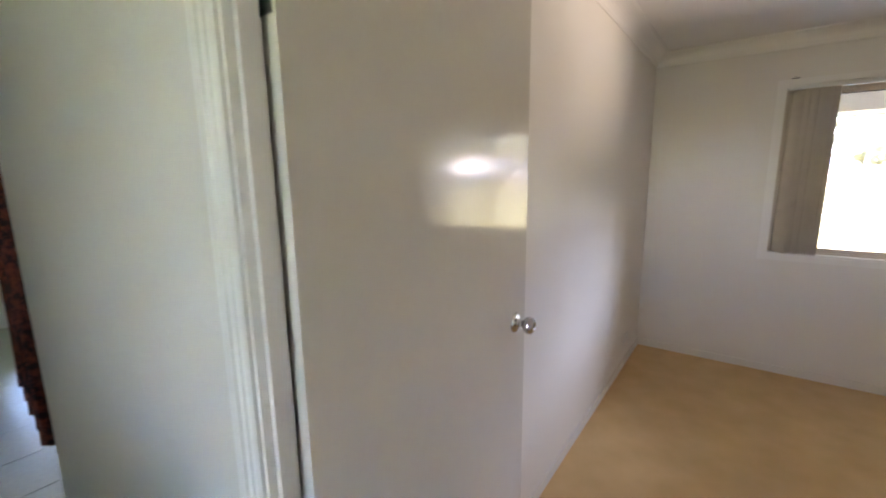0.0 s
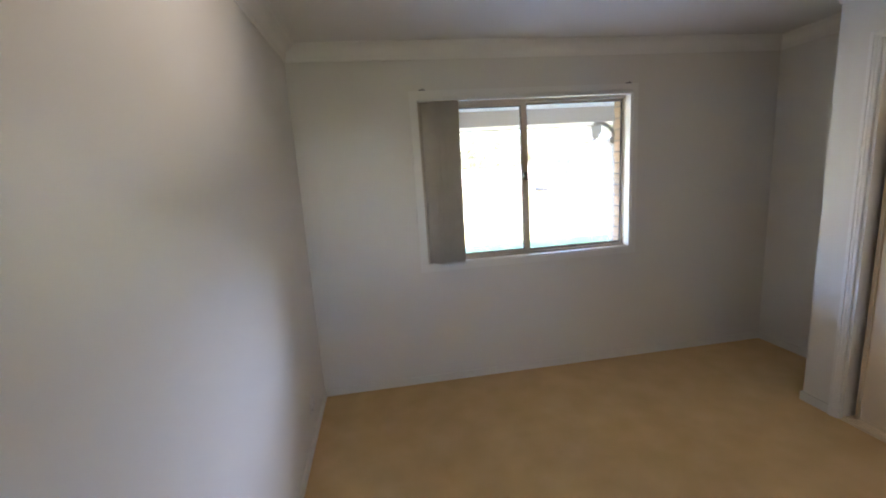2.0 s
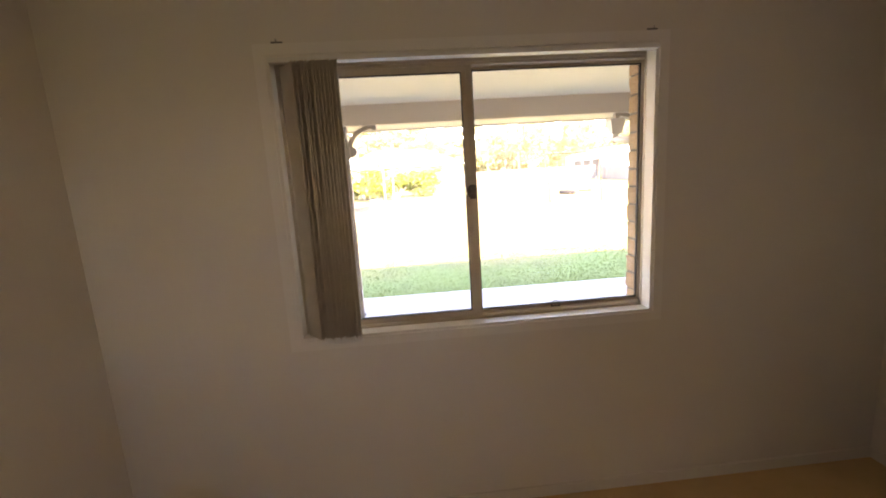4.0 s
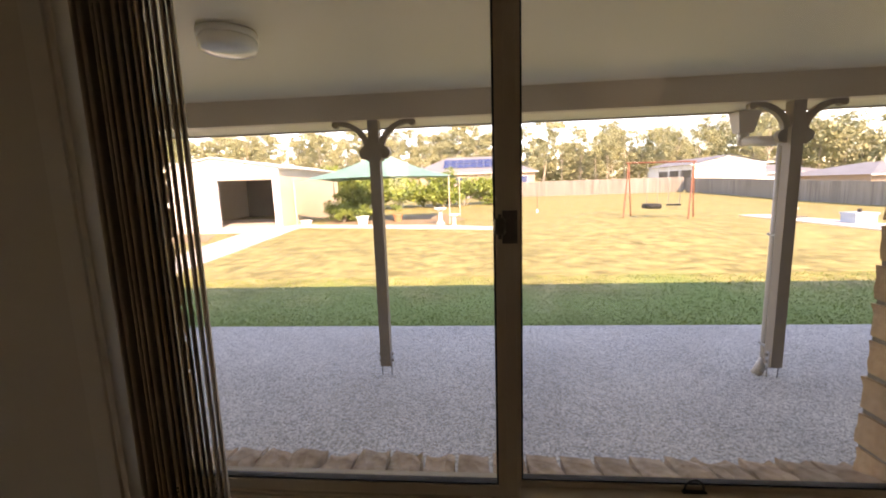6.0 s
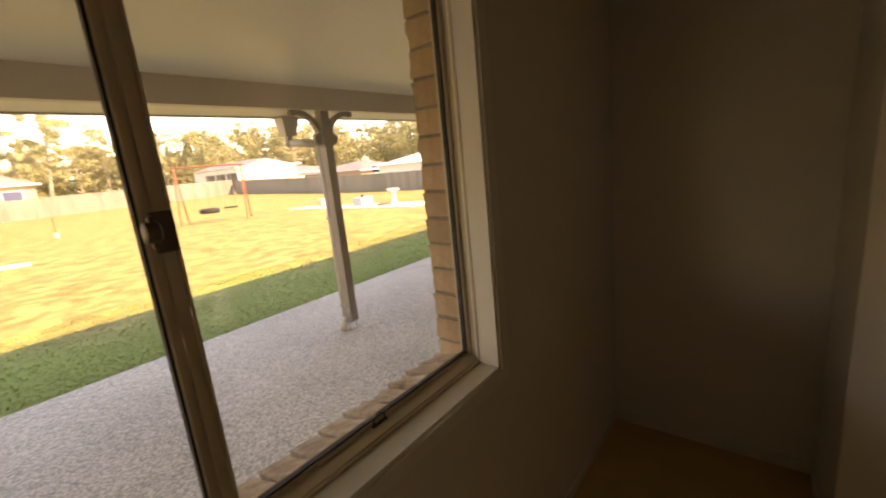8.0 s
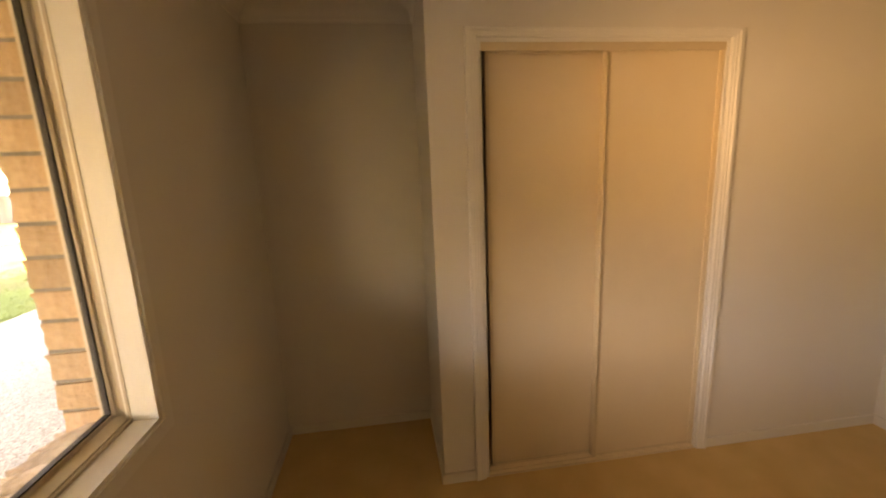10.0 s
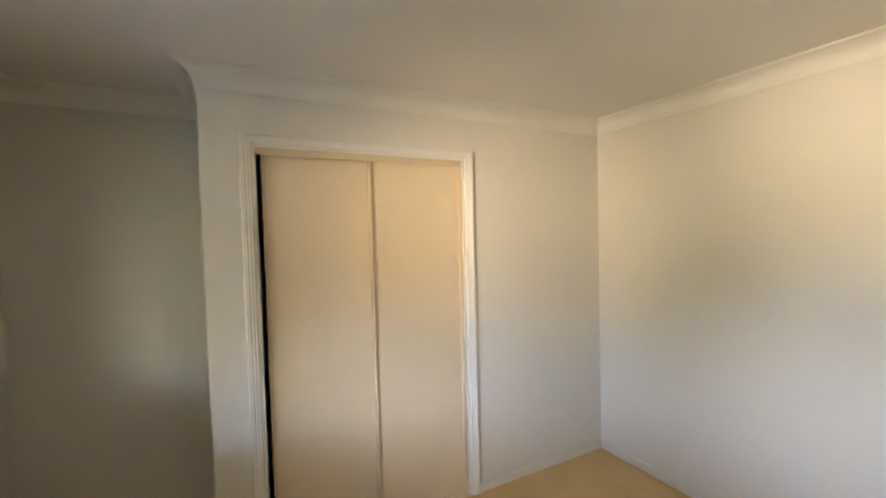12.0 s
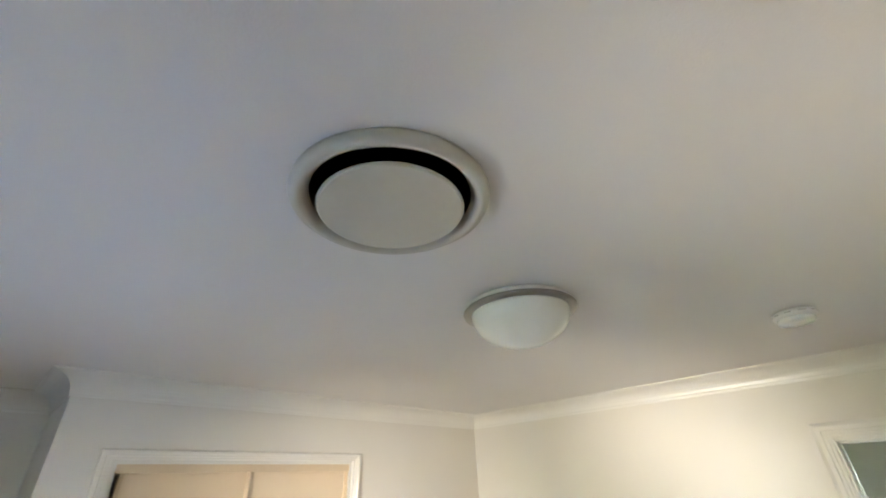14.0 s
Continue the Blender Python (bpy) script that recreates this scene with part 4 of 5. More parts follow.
# ---- garden things ----
def shed():
    s = thing("garden_shed", "large white metal garage shed with one open roller door", "shed", (-11.45, 19.0, LAWN_Z))
    w, depth, eave, apex = 3.32, 8.6, 2.95, 3.45
    bm = bmesh.new()
    box(bm, -w, 0, 2.38, w, 0.10, eave)
    for x0, x1 in ((-w, -w + 0.3), (-0.12, 0.12), (w - 0.35, w)):
        box(bm, x0, 0, 0, x1, 0.10, 2.38)
    gable = [bm.verts.new(p) for p in ((-w, 0, eave), (w, 0, eave), (0, 0, apex), (-w, 0.1, eave), (w, 0.1, eave), (0, 0.1, apex))]
    for f in ((0, 1, 2), (3, 5, 4), (0, 2, 5, 3), (1, 4, 5, 2)):
        bm.faces.new([gable[i] for i in f])
    part("front_wall", bm, SHED_ROOF, s, "white painted gable front")
    for side in (-1, 1):
        bm = bmesh.new()
        x = side * w
        box(bm, x - 0.04 * (side > 0), 0.1, 0, x + 0.04 * (side < 0), depth, eave)
        for k in range(42):
            y = 0.2 + 0.2 * k
            box(bm, x - 0.012 if side < 0 else x, y, 0, x if side < 0 else x + 0.012, y + 0.05, eave)
        part("side_wall", bm, SHED_WALL, s, "cream ribbed steel side wall")
    part("back_wall", block(-w, depth - 0.05, 0, w, depth, eave), SHED_DARK, s)
    part("slab", block(-w, 0, -0.1, w, depth, 0.02), CONCRETE, s)
    for side in (-1, 1):
        bm = bmesh.new()
        v = [bm.verts.new(p) for p in ((side * (w + 0.12), -0.12, eave - 0.02), (side * (w + 0.12), depth + 0.1, eave - 0.02), (0, depth + 0.1, apex + 0.02), (0, -0.12, apex + 0.02))]
        u = [bm.verts.new((p.co.x, p.co.y, p.co.z + 0.06)) for p in v]
        bm.faces.new(v)
        bm.faces.new(u)
        for k in range(4):
            bm.faces.new((v[k], v[(k + 1) % 4], u[(k + 1) % 4], u[k]))
        part("roof", bm, SHED_ROOF, s, "white roof sheet")
        part("gutter", block(side * (w + 0.12), -0.12, eave - 0.08, side * (w + 0.22), depth, eave + 0.02, 0.01, 1), SHED_ROOF, s)
    bm = bmesh.new()
    for k in range(28):
        box(bm, -w + 0.3, 0.055 - 0.008 * (k % 2), 0.02 + 0.084 * k, -0.12, 0.075, 0.02 + 0.084 * (k + 1))
    part("roller_door", bm, SHED_ROOF, s, "closed white ribbed roller door")
    bm = bmesh.new()
    tube(bm, (0.12, 0.3, 2.5), (w - 0.35, 0.3, 2.5), 0.17, sides=18)
    part("rolled_door", bm, SHED_WALL, s)
    rng = random.Random(3)
    for k in range(9):
        x, y, h = rng.uniform(0.3, 3.0), rng.uniform(3.5, 7.5), rng.uniform(0.3, 1.2)
        part("stored_box", block(x, y, 0.02, x + rng.uniform(0.3, 0.8), y + 0.5, h, 0.02, 1), SHED_DARK, s)


def slab_strip(name, points, z, label, category, material=CONCRETE, thick=0.10):
    bm = bmesh.new()
    top = [bm.verts.new((x, y, z)) for x, y in points]
    low = [bm.verts.new((x, y, z - thick)) for x, y in points]
    bm.faces.new(top)
    bm.faces.new(low[::-1])
    for k in range(len(points)):
        j = (k + 1) % len(points)
        bm.faces.new((top[k], low[k], low[j], top[j]))
    return setting(name, bm, material, label, category)


def leaves(rng, clumps, per, size, flat=0.6):
    """Leaf blades scattered in ball-shaped clumps: vertices and faces."""
    verts, faces = [], []
    for (cx, cy, cz), r in clumps:
        d = rng.normal(size=(per, 3))
        d /= np.linalg.norm(d, axis=1)[:, None]
        p = np.array((cx, cy, cz)) + d * r * rng.uniform(0.35, 1.0, (per, 1)) * np.array((1, 1, flat))
        a = rng.normal(size=(per, 3))
        a /= np.linalg.norm(a, axis=1)[:, None]
        b = np.cross(a, rng.normal(size=(per, 3)))
        b /= np.linalg.norm(b, axis=1)[:, None] + 1e-9
        s = size * rng.uniform(0.5, 1.3, (per, 1))
        quad = np.stack([p - a * s, p + b * s * 0.45, p + a * s, p - b * s * 0.45], 1)
        start = len(verts)
        verts.extend(quad.reshape(-1, 3).tolist())
        faces.extend([(start + 4 * k, start + 4 * k + 1, start + 4 * k + 2, start + 4 * k + 3) for k in range(per)])
    return verts, faces


def leaf_mesh(name, rng, clumps, per, size, material, flat=0.6):
    data = bpy.data.meshes.new(name)
    verts, faces = leaves(rng, clumps, per, size, flat)
    data.from_pydata(verts, [], faces)
    data.materials.append(material)
    return data


def gum_tree(seed, height):
    """A eucalypt: pale tapered trunk, forking limbs, an open crown of leaf clumps near the limb ends."""
    rng = np.random.default_rng(seed)
    t = thing("gum_tree", "tall eucalypt with pale trunk and thin olive crown", "tree", group="eucalypts behind the houses")
    bm = bmesh.new()
    clumps = []
    p = Vector((0, 0, 0))
    lean = Vector((rng.uniform(-0.08, 0.08), rng.uniform(-0.08, 0.08), 1))
    nodes = []
    for k in range(6):
        q = p + Vector((lean.x * height / 6 + rng.uniform(-0.2, 0.2), lean.y * height / 6 + rng.uniform(-0.2, 0.2), height * 0.88 / 6))
        tube(bm, p, q, height * 0.018 * (1 - k / 7.5), height * 0.018 * (1 - (k + 1) / 7.5), 7)
        p = q
        if k >= 1:
            nodes.append((q.copy(), k))
    for q, k in nodes:
        for _ in range(3 if k > 1 else 2):
            a, reach = rng.uniform(0, 2 * math.pi), height * rng.uniform(0.10, 0.25) * (1.15 - 0.08 * k)
            e = q + Vector((math.cos(a) * reach, math.sin(a) * reach, reach * rng.uniform(0.25, 0.9)))
            tube(bm, q, e, height * 0.006, height * 0.002, 5)
            for _ in range(4):
                c = e + Vector(rng.normal(size=3) * height * 0.045)
                clumps.append(((c.x, c.y, c.z), height * rng.uniform(0.04, 0.085)))
    for _ in range(4):
        c = p + Vector(rng.normal(size=3) * height * 0.04)
        clumps.append(((c.x, c.y, c.z), height * 0.06))
    part("trunk", bm, BARK, t, "pale bare trunk and limbs")
    crown = new("crown", leaf_mesh("crown", rng, clumps, 72, height * 0.015, LEAF, 0.65))
    crown.parent = t
    return t


def shrub(at, radius, height, seed, name="shrub", label="leafy green garden shrub", material=None, category="shrub"):
    rng = np.random.default_rng(seed)
    s = thing(name, label, category, at)
    bm = bmesh.new()
    clumps = []
    for k in range(9):
        a, r = rng.uniform(0, 6.28), radius * rng.uniform(0.1, 0.8)
        top = Vector((math.cos(a) * r, math.sin(a) * r, height * rng.uniform(0.45, 0.9)))
        tube(bm, (top.x * 0.15, top.y * 0.15, 0), top, 0.03, 0.012, 5)
        clumps.append((tuple(top), radius * 0.42))
    for k in range(12):
        a, r = rng.uniform(0, 6.28), radius * math.sqrt(rng.uniform(0, 1)) * 0.85
        clumps.append(((math.cos(a) * r, math.sin(a) * r, height * rng.uniform(0.2, 0.8)), radius * rng.uniform(0.25, 0.4)))
    part("stem", bm, BARK, s)
    foliage = new("foliage", leaf_mesh("foliage", rng, clumps, 150, radius * 0.07, material or SHRUB, 0.8))
    foliage.parent = s


def swing_set():
    s = thing("swing_set", "red-brown steel pipe swing set with tyre swing", "swing set", (9.75, 19.0, LAWN_Z))
    a, b = Vector((-1.12, 0.72, 2.52)), Vector((1.06, -0.78, 2.44))
    along = (b - a).normalized()
    across = Vector((-along.y, along.x, 0)).normalized()
    bm = bmesh.new()
    tube(bm, a - along * 0.1, b + along * 0.1, 0.035)
    part("top_bar", bm, RUST, s)
    for end in (a, b):
        for side in (-1, 1):
            bm = bmesh.new()
            foot = Vector((end.x, end.y, 0)) + across * side * 0.62
            tube(bm, end, foot, 0.032)
            part("leg", bm, RUST, s)
        bm = bmesh.new()
        k = 0.62
        tube(bm, end.lerp(Vector((end.x, end.y, 0)) + across * 0.62, k), end.lerp(Vector((end.x, end.y, 0)) - across * 0.62, k), 0.02)
        part("brace", bm, RUST, s)
    for frac, tyre in ((0.40, True), (0.74, False)):
        c = a.lerp(b, frac)
        bm = bmesh.new()
        for k in (-0.22, 0.22):
            tube(bm, c + along * k, Vector((c.x, c.y, 0.58)) + along * k, 0.009, sides=6)
        part("chain", bm, GALV, s)
        bm = bmesh.new()
        if tyre:
            rings = []
            for i in range(22):
                u = 2 * math.pi * i / 22
                centre = Vector((c.x, c.y, 0.52)) + along * 0.34 * math.cos(u) + across * 0.34 * math.sin(u)
                out = along * math.cos(u) + across * math.sin(u)
                rings.append([bm.verts.new(centre + out * 0.085 * math.cos(v) + Vector((0, 0, 0.11 * math.sin(v)))) for v in np.linspace(0, 2 * math.pi, 10, endpoint=False)])
            for i in range(22):
                for j in range(10):
                    bm.faces.new((rings[i][j], rings[(i + 1) % 22][j], rings[(i + 1) % 22][(j + 1) % 10], rings[i][(j + 1) % 10]))
            smooth(bm)
            part("tyre", bm, RUBBER, s, "black rubber tyre swing")
        else:
            box(bm, -0.28, -0.12, 0.55, 0.28, 0.12, 0.62)
            soften(bm, 0.02, 2)
            bmesh.ops.rotate(bm, matrix=Matrix.Rotation(math.atan2(along.y, along.x), 3, "Z"), verts=bm.verts[:])
            bmesh.ops.translate(bm, vec=(c.x, c.y, 0), verts=bm.verts[:])
            part("swing_seat", bm, RUBBER, s, "dark moulded swing seat")


def shade_canopy():
    c = thing("shade_canopy", "green shade-cloth canopy on thin steel posts", "shade canopy", (-3.55, 20.4, LAWN_Z))
    corners = [(-3.63, -1.84), (3.77, -1.84), (4.05, 2.76), (-3.31, 2.76)]
    top = Vector((0.18, 0.55, 3.59))
    for x, y in corners:
        bm = bmesh.new()
        tube(bm, (x, y, 0), (x, y, 2.21), 0.03)
        part("pole", bm, PIPE, c)
    bm = bmesh.new()
    n = 8
    for (x0, y0), (x1, y1) in zip(corners, corners[1:] + corners[:1]):
        rows = []
        for i in range(n + 1):
            f = i / n
            line = []
            for j in range(n + 1):
                g = j / n
                e = Vector((x0 + (x1 - x0) * g, y0 + (y1 - y0) * g, 2.20 + 0.09 * math.sin(math.pi * g)))
                e.x, e.y = e.x * (1 - 0.03 * math.sin(math.pi * g)), e.y * (1 - 0.06 * math.sin(math.pi * g))
                p = e.lerp(top, f)
                p.z -= 0.22 * math.sin(math.pi * f) * 0.8
                line.append(bm.verts.new(p))
            rows.append(line)
        for i in range(n):
            for j in range(n):
                bm.faces.new((rows[i][j], rows[i][j + 1], rows[i + 1][j + 1], rows[i + 1][j]))
    bmesh.ops.remove_doubles(bm, verts=bm.verts[:], dist=0.003)
    smooth(bm)
    part("canopy", bm, SAIL, c, "green knitted shade cloth")


def bird_bath(at, scale=1.0):
    b = thing("bird_bath", "white cast concrete bird bath on a pedestal", "bird bath", at)
    bm = bmesh.new()
    lathe(bm, [(r * scale, h * scale) for r, h in ((0.20, 0), (0.20, 0.06), (0.12, 0.12), (0.09, 0.25), (0.10, 0.40), (0.08, 0.52), (0.13, 0.60))], 20)
    part("pedestal", bm, HOUSE_WHITE, b)
    bm = bmesh.new()
    lathe(bm, [(r * scale, h * scale) for r, h in ((0.10, 0.60), (0.26, 0.66), (0.31, 0.74), (0.28, 0.74), (0.18, 0.69), (0.02, 0.68))], 24)
    part("bowl", bm, HOUSE_WHITE, b)


def pot(at, r, h, material, label, plant=0):
    p = thing("plant_pot", label, "plant pot", at)
    bm = bmesh.new()
    lathe(bm, [(r * 0.7, 0), (r * 0.95, h * 0.85), (r * 1.05, h * 0.86), (r * 1.05, h), (r * 0.9, h), (r * 0.85, h * 0.9), (0.01, h * 0.9)], 20)
    part("pot", bm, material, p)
    if plant:
        rng = np.random.default_rng(plant)
        clumps = [((rng.uniform(-r, r), rng.uniform(-r, r), h + rng.uniform(0.1, 0.5)), 0.25) for _ in range(5)]
        ob = tagged(new("foliage", leaf_mesh("foliage", rng, clumps, 50, 0.05, SHRUB)), kind="stuff")
        ob.parent = p


def tank_pad():
    slab_strip("pavement_pad", [(13.2, 18.9), (14.3, 18.9), (15.6, 10.4), (13.6, 10.6)], LAWN_Z + 0.03, "pale concrete and gravel pad on the lawn", "concrete pad")
    b = thing("utility_box", "pale blue-grey utility box on the concrete pad", "utility box", (14.55, 14.6, LAWN_Z + 0.03))
    part("body", block(-0.34, -0.3, 0, 0.34, 0.3, 0.30, 0.03, 2), BLUE_BOX, b)
    part("lid", block(-0.38, -0.33, 0.30, 0.38, 0.33, 0.36, 0.02, 2), BLUE_BOX, b)
    bm = bmesh.new()
    tube(bm, (0, 0, 0.36), (0, 0, 0.48), 0.06)
    part("cap", bm, DARK, b)
    bird_bath((14.35, 12.3, LAWN_Z + 0.03), 0.95)
    m = thing("vent_pipe", "short white pipe with a cap", "vent pipe", (13.75, 16.6, LAWN_Z + 0.03))
    bm = bmesh.new()
    tube(bm, (0, 0, 0), (0, 0, 0.36), 0.12, 0.10, 14)
    part("pipe", bm, HOUSE_WHITE, m)
    part("cap", block(-0.16, -0.16, 0.36, 0.16, 0.16, 0.44, 0.02, 1), HOUSE_WHITE, m)
    for x, y in ((14.4, 17.2), (14.6, 13.2)):
        hatch = thing("tank_lid", "dark round tank lid in the pad", "lid", (x, y, LAWN_Z + 0.03))
        bm = bmesh.new()
        lathe(bm, [(0.36, 0), (0.36, 0.03), (0.30, 0.04), (0.01, 0.04)], 24)
        part("lid", bm, SHED_DARK, hatch)


def fence(name, a, b, heights, label):
    """Weathered paling fence from a to b."""
    a, b = Vector(a), Vector(b)
    length = (b - a).length
    along = (b - a) / length
    side = Vector((-along.y, along.x))
    f = thing(name, label, "fence", (a.x, a.y, 0))
    rng = np.random.default_rng(8)
    verts, faces = [], []
    n = int(length / 0.105)
    for k in range(n):
        s = k * 0.105
        c = along * s
        g = ground_height(a.x + c.x, a.y + c.y)
        top = g + heights[0] + (heights[1] - heights[0]) * s / length + rng.uniform(-0.03, 0.03)
        off = rng.uniform(-0.006, 0.006)
        start = len(verts)
        for z in (g, top):
            for w, d in ((0.0, 0.0), (0.098, 0.0), (0.098, 0.016), (0.0, 0.016)):
                p = c + along * w + side * (d + off)
                verts.append((p.x, p.y, z))
        faces += [tuple(start + i for i in q) for q in ((0, 1, 5, 4), (1, 2, 6, 5), (2, 3, 7, 6), (3, 0, 4, 7), (4, 5, 6, 7))]
    data = bpy.data.meshes.new("palings")
    data.from_pydata(verts, [], faces)
    data.materials.append(PALING)
    ob = tagged(new("palings", data), kind="stuff")
    ob.parent = f
    for k in range(int(length / 2.7) + 1):
        c = along * min(k * 2.7, length)
        g = ground_height(a.x + c.x, a.y + c.y)
        t = g + heights[0] + (heights[1] - heights[0]) * min(1, k * 2.7 / length)
        q = c + side * 0.06
        part("post", block(q.x - 0.05, q.y - 0.05, g - 0.1, q.x + 0.05, q.y + 0.05, t - 0.1), PALING, f)
    for h in (0.3, 0.85):
        bm = bmesh.new()
        for k in range(int(length / 2.7)):
            c0, c1 = along * k * 2.7 + side * 0.03, along * (k + 1) * 2.7 + side * 0.03
            g0, g1 = ground_height(a.x + c0.x, a.y + c0.y), ground_height(a.x + c1.x, a.y + c1.y)
            tube(bm, (c0.x, c0.y, g0 + h), (c1.x, c1.y, g1 + h), 0.035, sides=4)
        part("rail", bm, PALING, f)


def hip_roof(bm, x0, y0, x1, y1, z0, z1, over=0.5):
    run = min(x1 - x0, y1 - y0) / 2 + over
    a = [bm.verts.new(p) for p in ((x0 - over, y0 - over, z0), (x1 + over, y0 - over, z0), (x1 + over, y1 + over, z0), (x0 - over, y1 + over, z0))]
    if x1 - x0 > y1 - y0:
        r = [bm.verts.new(p) for p in ((x0 - over + run, (y0 + y1) / 2, z1), (x1 + over - run, (y0 + y1) / 2, z1))]
        for f in ((a[0], a[1], r[1], r[0]), (a[2], a[3], r[0], r[1]), (a[3], a[0], r[0]), (a[1], a[2], r[1])):
            bm.faces.new(f)
    else:
        r = [bm.verts.new(p) for p in (((x0 + x1) / 2, y0 - over + run, z1), ((x0 + x1) / 2, y1 + over - run, z1))]
        for f in ((a[1], a[2], r[1], r[0]), (a[3], a[0], r[0], r[1]), (a[0], a[1], r[0]), (a[2], a[3], r[1])):
            bm.faces.new(f)
    bm.faces.new(a[::-1])


def far_house(label, x0, y0, x1, y1, base, wall_h, ridge, wall, roof, windows=(), solar=None, gable=False, bays=()):
    h = thing("house", label, "house", ((x0 + x1) / 2, (y0 + y1) / 2, base), "neighbouring houses")
    cx, cy = (x0 + x1) / 2, (y0 + y1) / 2
    X0, X1h, Y0, Y1 = x0 - cx, x1 - cx, y0 - cy, y1 - cy
    part("wall", block(X0, Y0, 0, X1h, Y1, wall_h), wall, h)
    bm = bmesh.new()
    if gable:
        o = 0.3
        mid = (X0 + X1h) / 2
        v = [bm.verts.new(p) for p in ((X0 - o, Y0 - o, wall_h), (mid, Y0 - o, ridge), (X1h + o, Y0 - o, wall_h), (X0 - o, Y1 + o, wall_h), (mid, Y1 + o, ridge), (X1h + o, Y1 + o, wall_h))]
        for f in ((0, 3, 4, 1), (1, 4, 5, 2), (0, 2, 5, 3)):
            bm.faces.new([v[i] for i in f])
        part("roof", bm, roof, h)
        bm = bmesh.new()
        g = [bm.verts.new(p) for p in ((X0, Y0 - 0.02, wall_h), (X1h, Y0 - 0.02, wall_h), (mid, Y0 - 0.02, ridge - 0.05), (X0, Y0 + 0.2, wall_h), (X1h, Y0 + 0.2, wall_h), (mid, Y0 + 0.2, ridge - 0.05))]
        for f in ((0, 1, 2), (3, 5, 4), (0, 2, 5, 3), (1, 4, 5, 2)):
            bm.faces.new([g[i] for i in f])
        part("gable", bm, wall, h)
    else:
        hip_roof(bm, X0, Y0, X1h, Y1, wall_h, ridge)
        part("roof", bm, roof, h)
    part("gutter", block(X0 - 0.55, Y0 - 0.6, wall_h - 0.12, X1h + 0.55, Y0 - 0.5, wall_h + 0.03), HOUSE_WHITE, h)
    for wx in windows:
        win = part("window", block(wx - 0.9, Y0 - 0.06, 0.9, wx + 0.9, Y0, 2.1), HOUSE_WHITE, h)
        part("pane", block(wx - 0.82, Y0 - 0.075, 0.98, wx + 0.82, Y0 - 0.06, 2.02), SOLAR, win)
    for y in bays:
        # Thin dark panel on the solid wall, coloured as the shade within a bay.
        part("bay_shade", block(X0 - 0.03, y - 1.3, 0.1, X0, y + 1.3, wall_h - 0.6), SHED_DARK, h, "dark panel painting the shade inside an open bay")
    if solar:
        sx0, sx1, rows = solar
        over = 0.5
        run = (Y1 - Y0) / 2 + over
        for r in range(rows):
            for k in range(int((sx1 - sx0) / 1.1)):
                fa, fb = 0.30 + 0.26 * r, 0.30 + 0.26 * r + 0.23
                xa = sx0 + 1.1 * k
                bm = bmesh.new()
                q = [(xa, fa), (xa + 1.0, fa), (xa + 1.0, fb), (xa, fb)]
                v = [bm.verts.new((x, Y0 - over + f * run, wall_h + f * (ridge - wall_h) + 0.08)) for x, f in q]
                u = [bm.verts.new((p.co.x, p.co.y, p.co.z + 0.05)) for p in v]
                bm.faces.new(u)
                for i in range(4):
                    bm.faces.new((v[i], v[(i + 1) % 4], u[(i + 1) % 4], u[i]))
                part("solar_panel", bm, SOLAR, h, "blue solar panel")
    return h


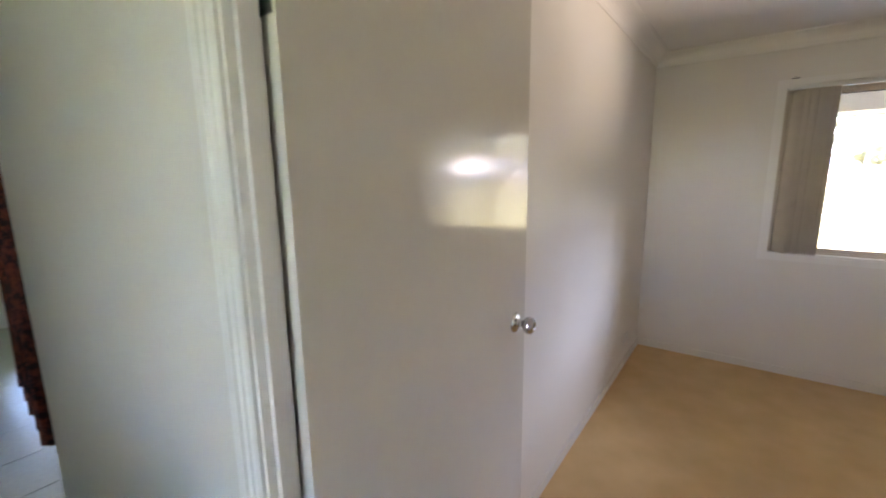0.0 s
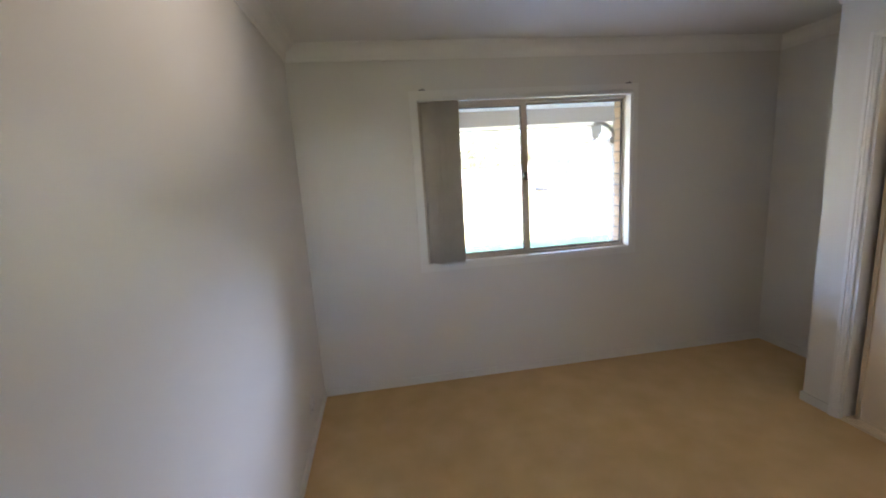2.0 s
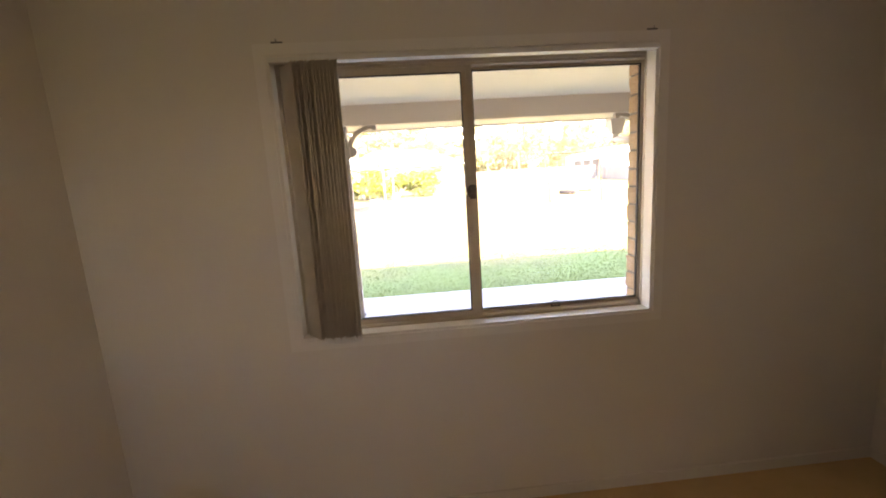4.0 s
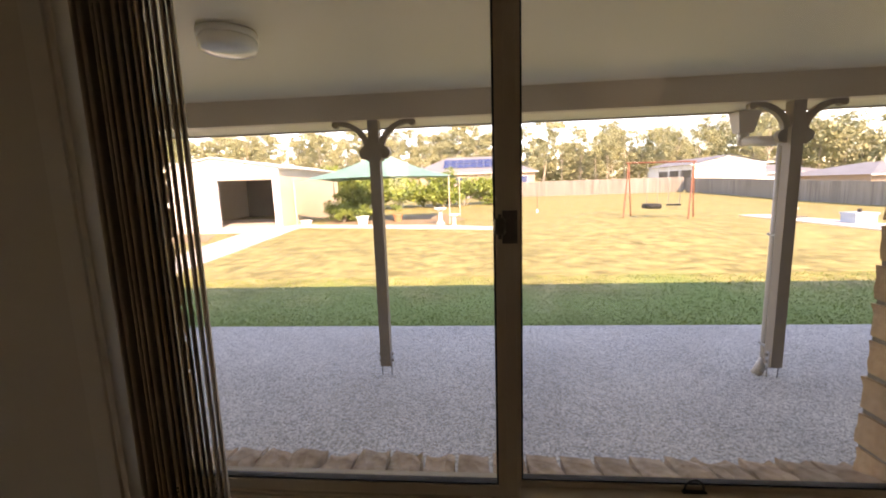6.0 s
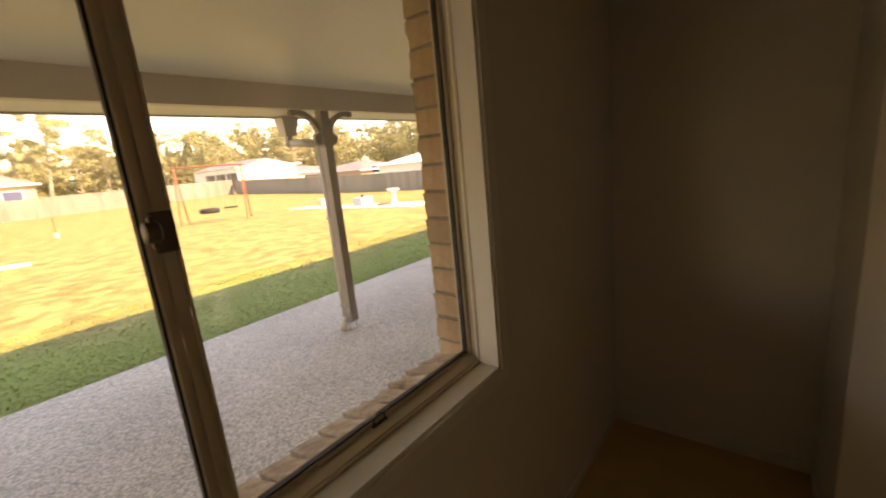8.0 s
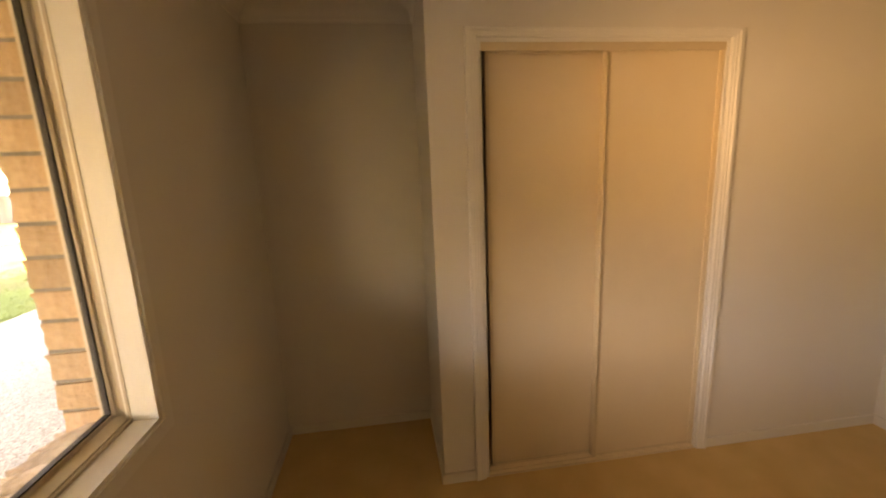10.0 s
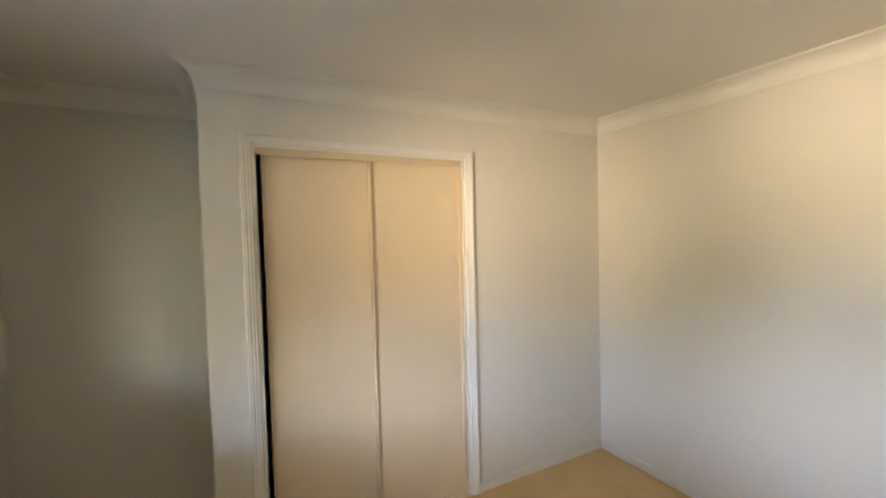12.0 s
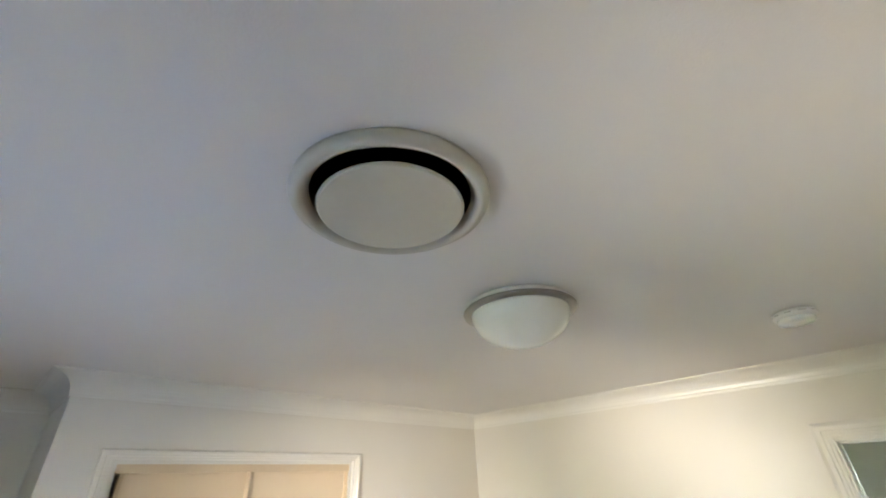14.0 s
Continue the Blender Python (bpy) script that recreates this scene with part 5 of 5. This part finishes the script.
def garden():
    shed()
    slab_strip("road_apron", [(-15.3, 16.6), (-8.6, 16.4), (-6.9, 18.3), (-7.7, 19.02), (-15.3, 19.02)], LAWN_Z + 0.028, "sunlit pale concrete apron before the shed", "driveway")
    slab_strip("pavement_path", [(-4.4, 2.0), (-3.2, 4.0), (-5.1, 7.5), (-6.9, 18.28), (-8.58, 16.38), (-6.6, 8.0), (-5.4, 5.2)], LAWN_Z + 0.022, "pale concrete path to the shed", "path")
    slab_strip("pavement_garden", [(-6.9, 18.3), (3.0, 15.1), (3.1, 15.8), (-0.1, 17.6), (-6.4, 19.4), (-7.6, 20.4), (-8.0, 19.2)], LAWN_Z + 0.035, "pale concrete edging of the garden bed", "path")
    slab_strip("garden_bed", [(-6.3, 19.5), (-0.1, 17.8), (0.9, 21.0), (-0.5, 25.0), (-7.2, 26.0)], LAWN_Z + 0.02, "bare brown garden bed under the canopy", "garden bed", DIRT)
    slab_strip("garden_bed_side", [(-9.6, 15.9), (-14.5, 15.8), (-13.0, 11.5), (-8.3, 13.4)], LAWN_Z + 0.02, "bare brown soil patch beside the path", "garden bed", DIRT)
    shade_canopy()
    swing_set()
    tank_pad()
    bird_bath((-0.2, 18.3, LAWN_Z + 0.02), 1.0)
    bird_bath((0.55, 16.4, LAWN_Z + 0.035), 0.75)
    pot((-3.95, 18.6, LAWN_Z + 0.035), 0.30, 0.42, HOUSE_WHITE, "white glazed pot on the garden edging", 5)
    pot((-2.6, 20.4, LAWN_Z + 0.02), 0.26, 0.36, TERRACOTTA, "brown pot on the garden bed", 6)
    pot((-6.7, 18.5, LAWN_Z + 0.028), 0.28, 0.30, HOUSE_WHITE, "low white pot beside the shed", 0)
    pot((-14.7, 17.3, LAWN_Z + 0.02), 0.42, 0.52, TERRACOTTA, "orange terracotta pot on bare soil", 0)
    pot((-15.3, 17.6, LAWN_Z + 0.02), 0.48, 0.60, TERRACOTTA, "large terracotta pot on bare soil", 0)
    pot((-10.2, 13.4, LAWN_Z + 0.02), 0.16, 0.22, TERRACOTTA, "small terracotta pot on bare soil", 0)
    rng = random.Random(21)
    for k, (x, y, r, h) in enumerate([(-5.6, 23.6, 1.5, 2.1), (-6.3, 22.2, 0.9, 1.1), (-4.4, 31, 2.2, 2.3), (-2.0, 32, 2.0, 2.2), (0.4, 32.5, 1.9, 1.9), (2.6, 33, 1.6, 2.0), (3.4, 33.5, 1.3, 2.6), (-6.4, 31, 2.0, 2.6),
                                      (-16.8, 17.6, 1.3, 2.4), (-17.6, 19.5, 1.6, 3.0), (-1.2, 31.5, 1.4, 3.1), (-9.0, 33, 2.4, 3.6), (-16.6, 15.2, 0.9, 1.4)]):
        shrub((x, y, ground_height(x, y)), r, h, 40 + k)
    for k, (x, y) in enumerate([(-4.9, 21.6), (-5.6, 20.8)]):
        shrub((x, y, LAWN_Z + 0.02), 0.7, 0.8, 90 + k, "flax_plant", "spiky grey-green flax clump", None, "plant")
    fence("paling_fence", (22.3, 43.0), (22.3, 3.0), (1.40, 1.15), "weathered grey paling fence along the side")
    fence("paling_fence", (-1.5, 43.3), (22.3, 43.3), (1.52, 1.52), "weathered grey paling fence at the back")
    s = thing("sprinkler_post", "thin garden post with a white sprinkler", "garden post", (5.0, 24.0, ground_height(5, 24)))
    bm = bmesh.new()
    tube(bm, (0, 0, 0), (0, 0, 1.5), 0.018)
    part("rod", bm, RUST, s)
    bm = bmesh.new()
    tube(bm, (0, 0, 0.02), (0, 0, 0.22), 0.07)
    part("sprinkler", bm, HOUSE_WHITE, s)


garden()


def far_things():
    far_house("single-storey house with grey hip roof and solar panels", -9.5, 66, 10.5, 78, 0.8, 2.7, 5.6, HOUSE_BRICK, GREY_ROOF, (-6, -1.5, 4, 8), (-4.5, 6.5, 2))
    far_house("white gabled farm shed with open side bays", 26.3, 50, 34.2, 62.5, 0.2, 2.95, 3.95, HOUSE_WHITE, GREY_ROOF, (), None, True, (-4.6, -1.6, 1.4))
    far_house("low house with a grey metal roof", 42, 46, 54, 60, -0.2, 1.6, 3.0, HOUSE_BRICK, GREY_ROOF, (-3, 3))
    far_house("white-roofed house beyond the fence", 40, 30, 54, 40, -0.2, 1.9, 3.4, HOUSE_WHITE, SHED_ROOF, (-4, 3))
    far_house("long low shed with pale roof", 38, 62, 50, 70, 0.0, 2.0, 3.2, HOUSE_WHITE, GREY_ROOF, ())
    far_house("white-roofed house behind the shed", -46, 44, -31, 54, 0.2, 3.2, 5.4, HOUSE_BRICK, SHED_ROOF, (-4, 0, 4))
    far_house("white-roofed house to the east", 34, 4, 46, 16, -0.2, 1.9, 3.5, HOUSE_WHITE, SHED_ROOF, (-3, 3))
    makers = [gum_tree(100 + k, h) for k, h in enumerate((13.5, 12.0, 14.5, 11.0, 13.0))]
    spots = [(14.2, 82), (27, 92), (-20, 78), (46, 88), (4, 95)]
    for t, (x, y) in zip(makers, spots):
        t.location = (x, y, 0.2)
    rng = random.Random(77)
    n = 0
    while n < 230:
        azimuth, far = radians(rng.uniform(-58, 80)), rng.uniform(84, 135)
        x, y = far * math.sin(azimuth) + 1.5, far * math.cos(azimuth)
        if y < 6:
            continue
        copy_thing(rng.choice(makers), pose(x, y, 0.1, 0, 0, rng.uniform(0, 360)) @ Matrix.Scale(rng.uniform(0.72, 1.02) * (1.15 if azimuth < 0 else 1.0) * far / 105, 4))
        n += 1
    for x, y, s in ((62, 34, 0.85), (58, 20, 0.8), (70, 48, 0.9)):
        copy_thing(rng.choice(makers), pose(x, y, 0, 0, 0, rng.uniform(0, 360)) @ Matrix.Scale(s, 4))
    gen = np.random.default_rng(5)
    clumps = []
    for k in range(1500):
        azimuth, far = math.radians(gen.uniform(-65, 88)), gen.uniform(100, 150)
        clumps.append(((far * math.sin(azimuth), far * math.cos(azimuth), gen.uniform(0.5, 9.0)), gen.uniform(1.6, 3.4)))
    ob = new("far_woods", leaf_mesh("far_woods", gen, clumps, 150, 0.38, LEAF, 0.9))
    tagged(ob, "olive-green bushland beyond the houses", "woods", kind="stuff")


far_things()


def grass():
    """Short blades on the lawn nearest the slab."""
    gen = np.random.default_rng(9)
    n = 70000
    x, y = gen.uniform(-8, 11, n), 4.152 + gen.uniform(0, 1, n) ** 1.5 * 2.9
    h, a, w = gen.uniform(0.006, 0.020, n), gen.uniform(0, 6.28, n), gen.uniform(0.005, 0.011, n)
    lean = gen.uniform(-0.02, 0.02, (n, 2))
    z = np.full(n, LAWN_Z)
    base = np.stack([x, y, z], 1)
    d = np.stack([np.cos(a) * w, np.sin(a) * w, 0 * a], 1)
    tip = base + np.stack([lean[:, 0], lean[:, 1], h], 1)
    verts = np.stack([base - d, base + d, tip], 1).reshape(-1, 3)
    data = bpy.data.meshes.new("grass")
    data.from_pydata(verts.tolist(), [], [(3 * k, 3 * k + 1, 3 * k + 2) for k in range(n)])
    data.materials.append(BLADE)
    tagged(new("grass", data), "short green grass blades on the lawn beside the slab", "grass", kind="stuff")


grass()
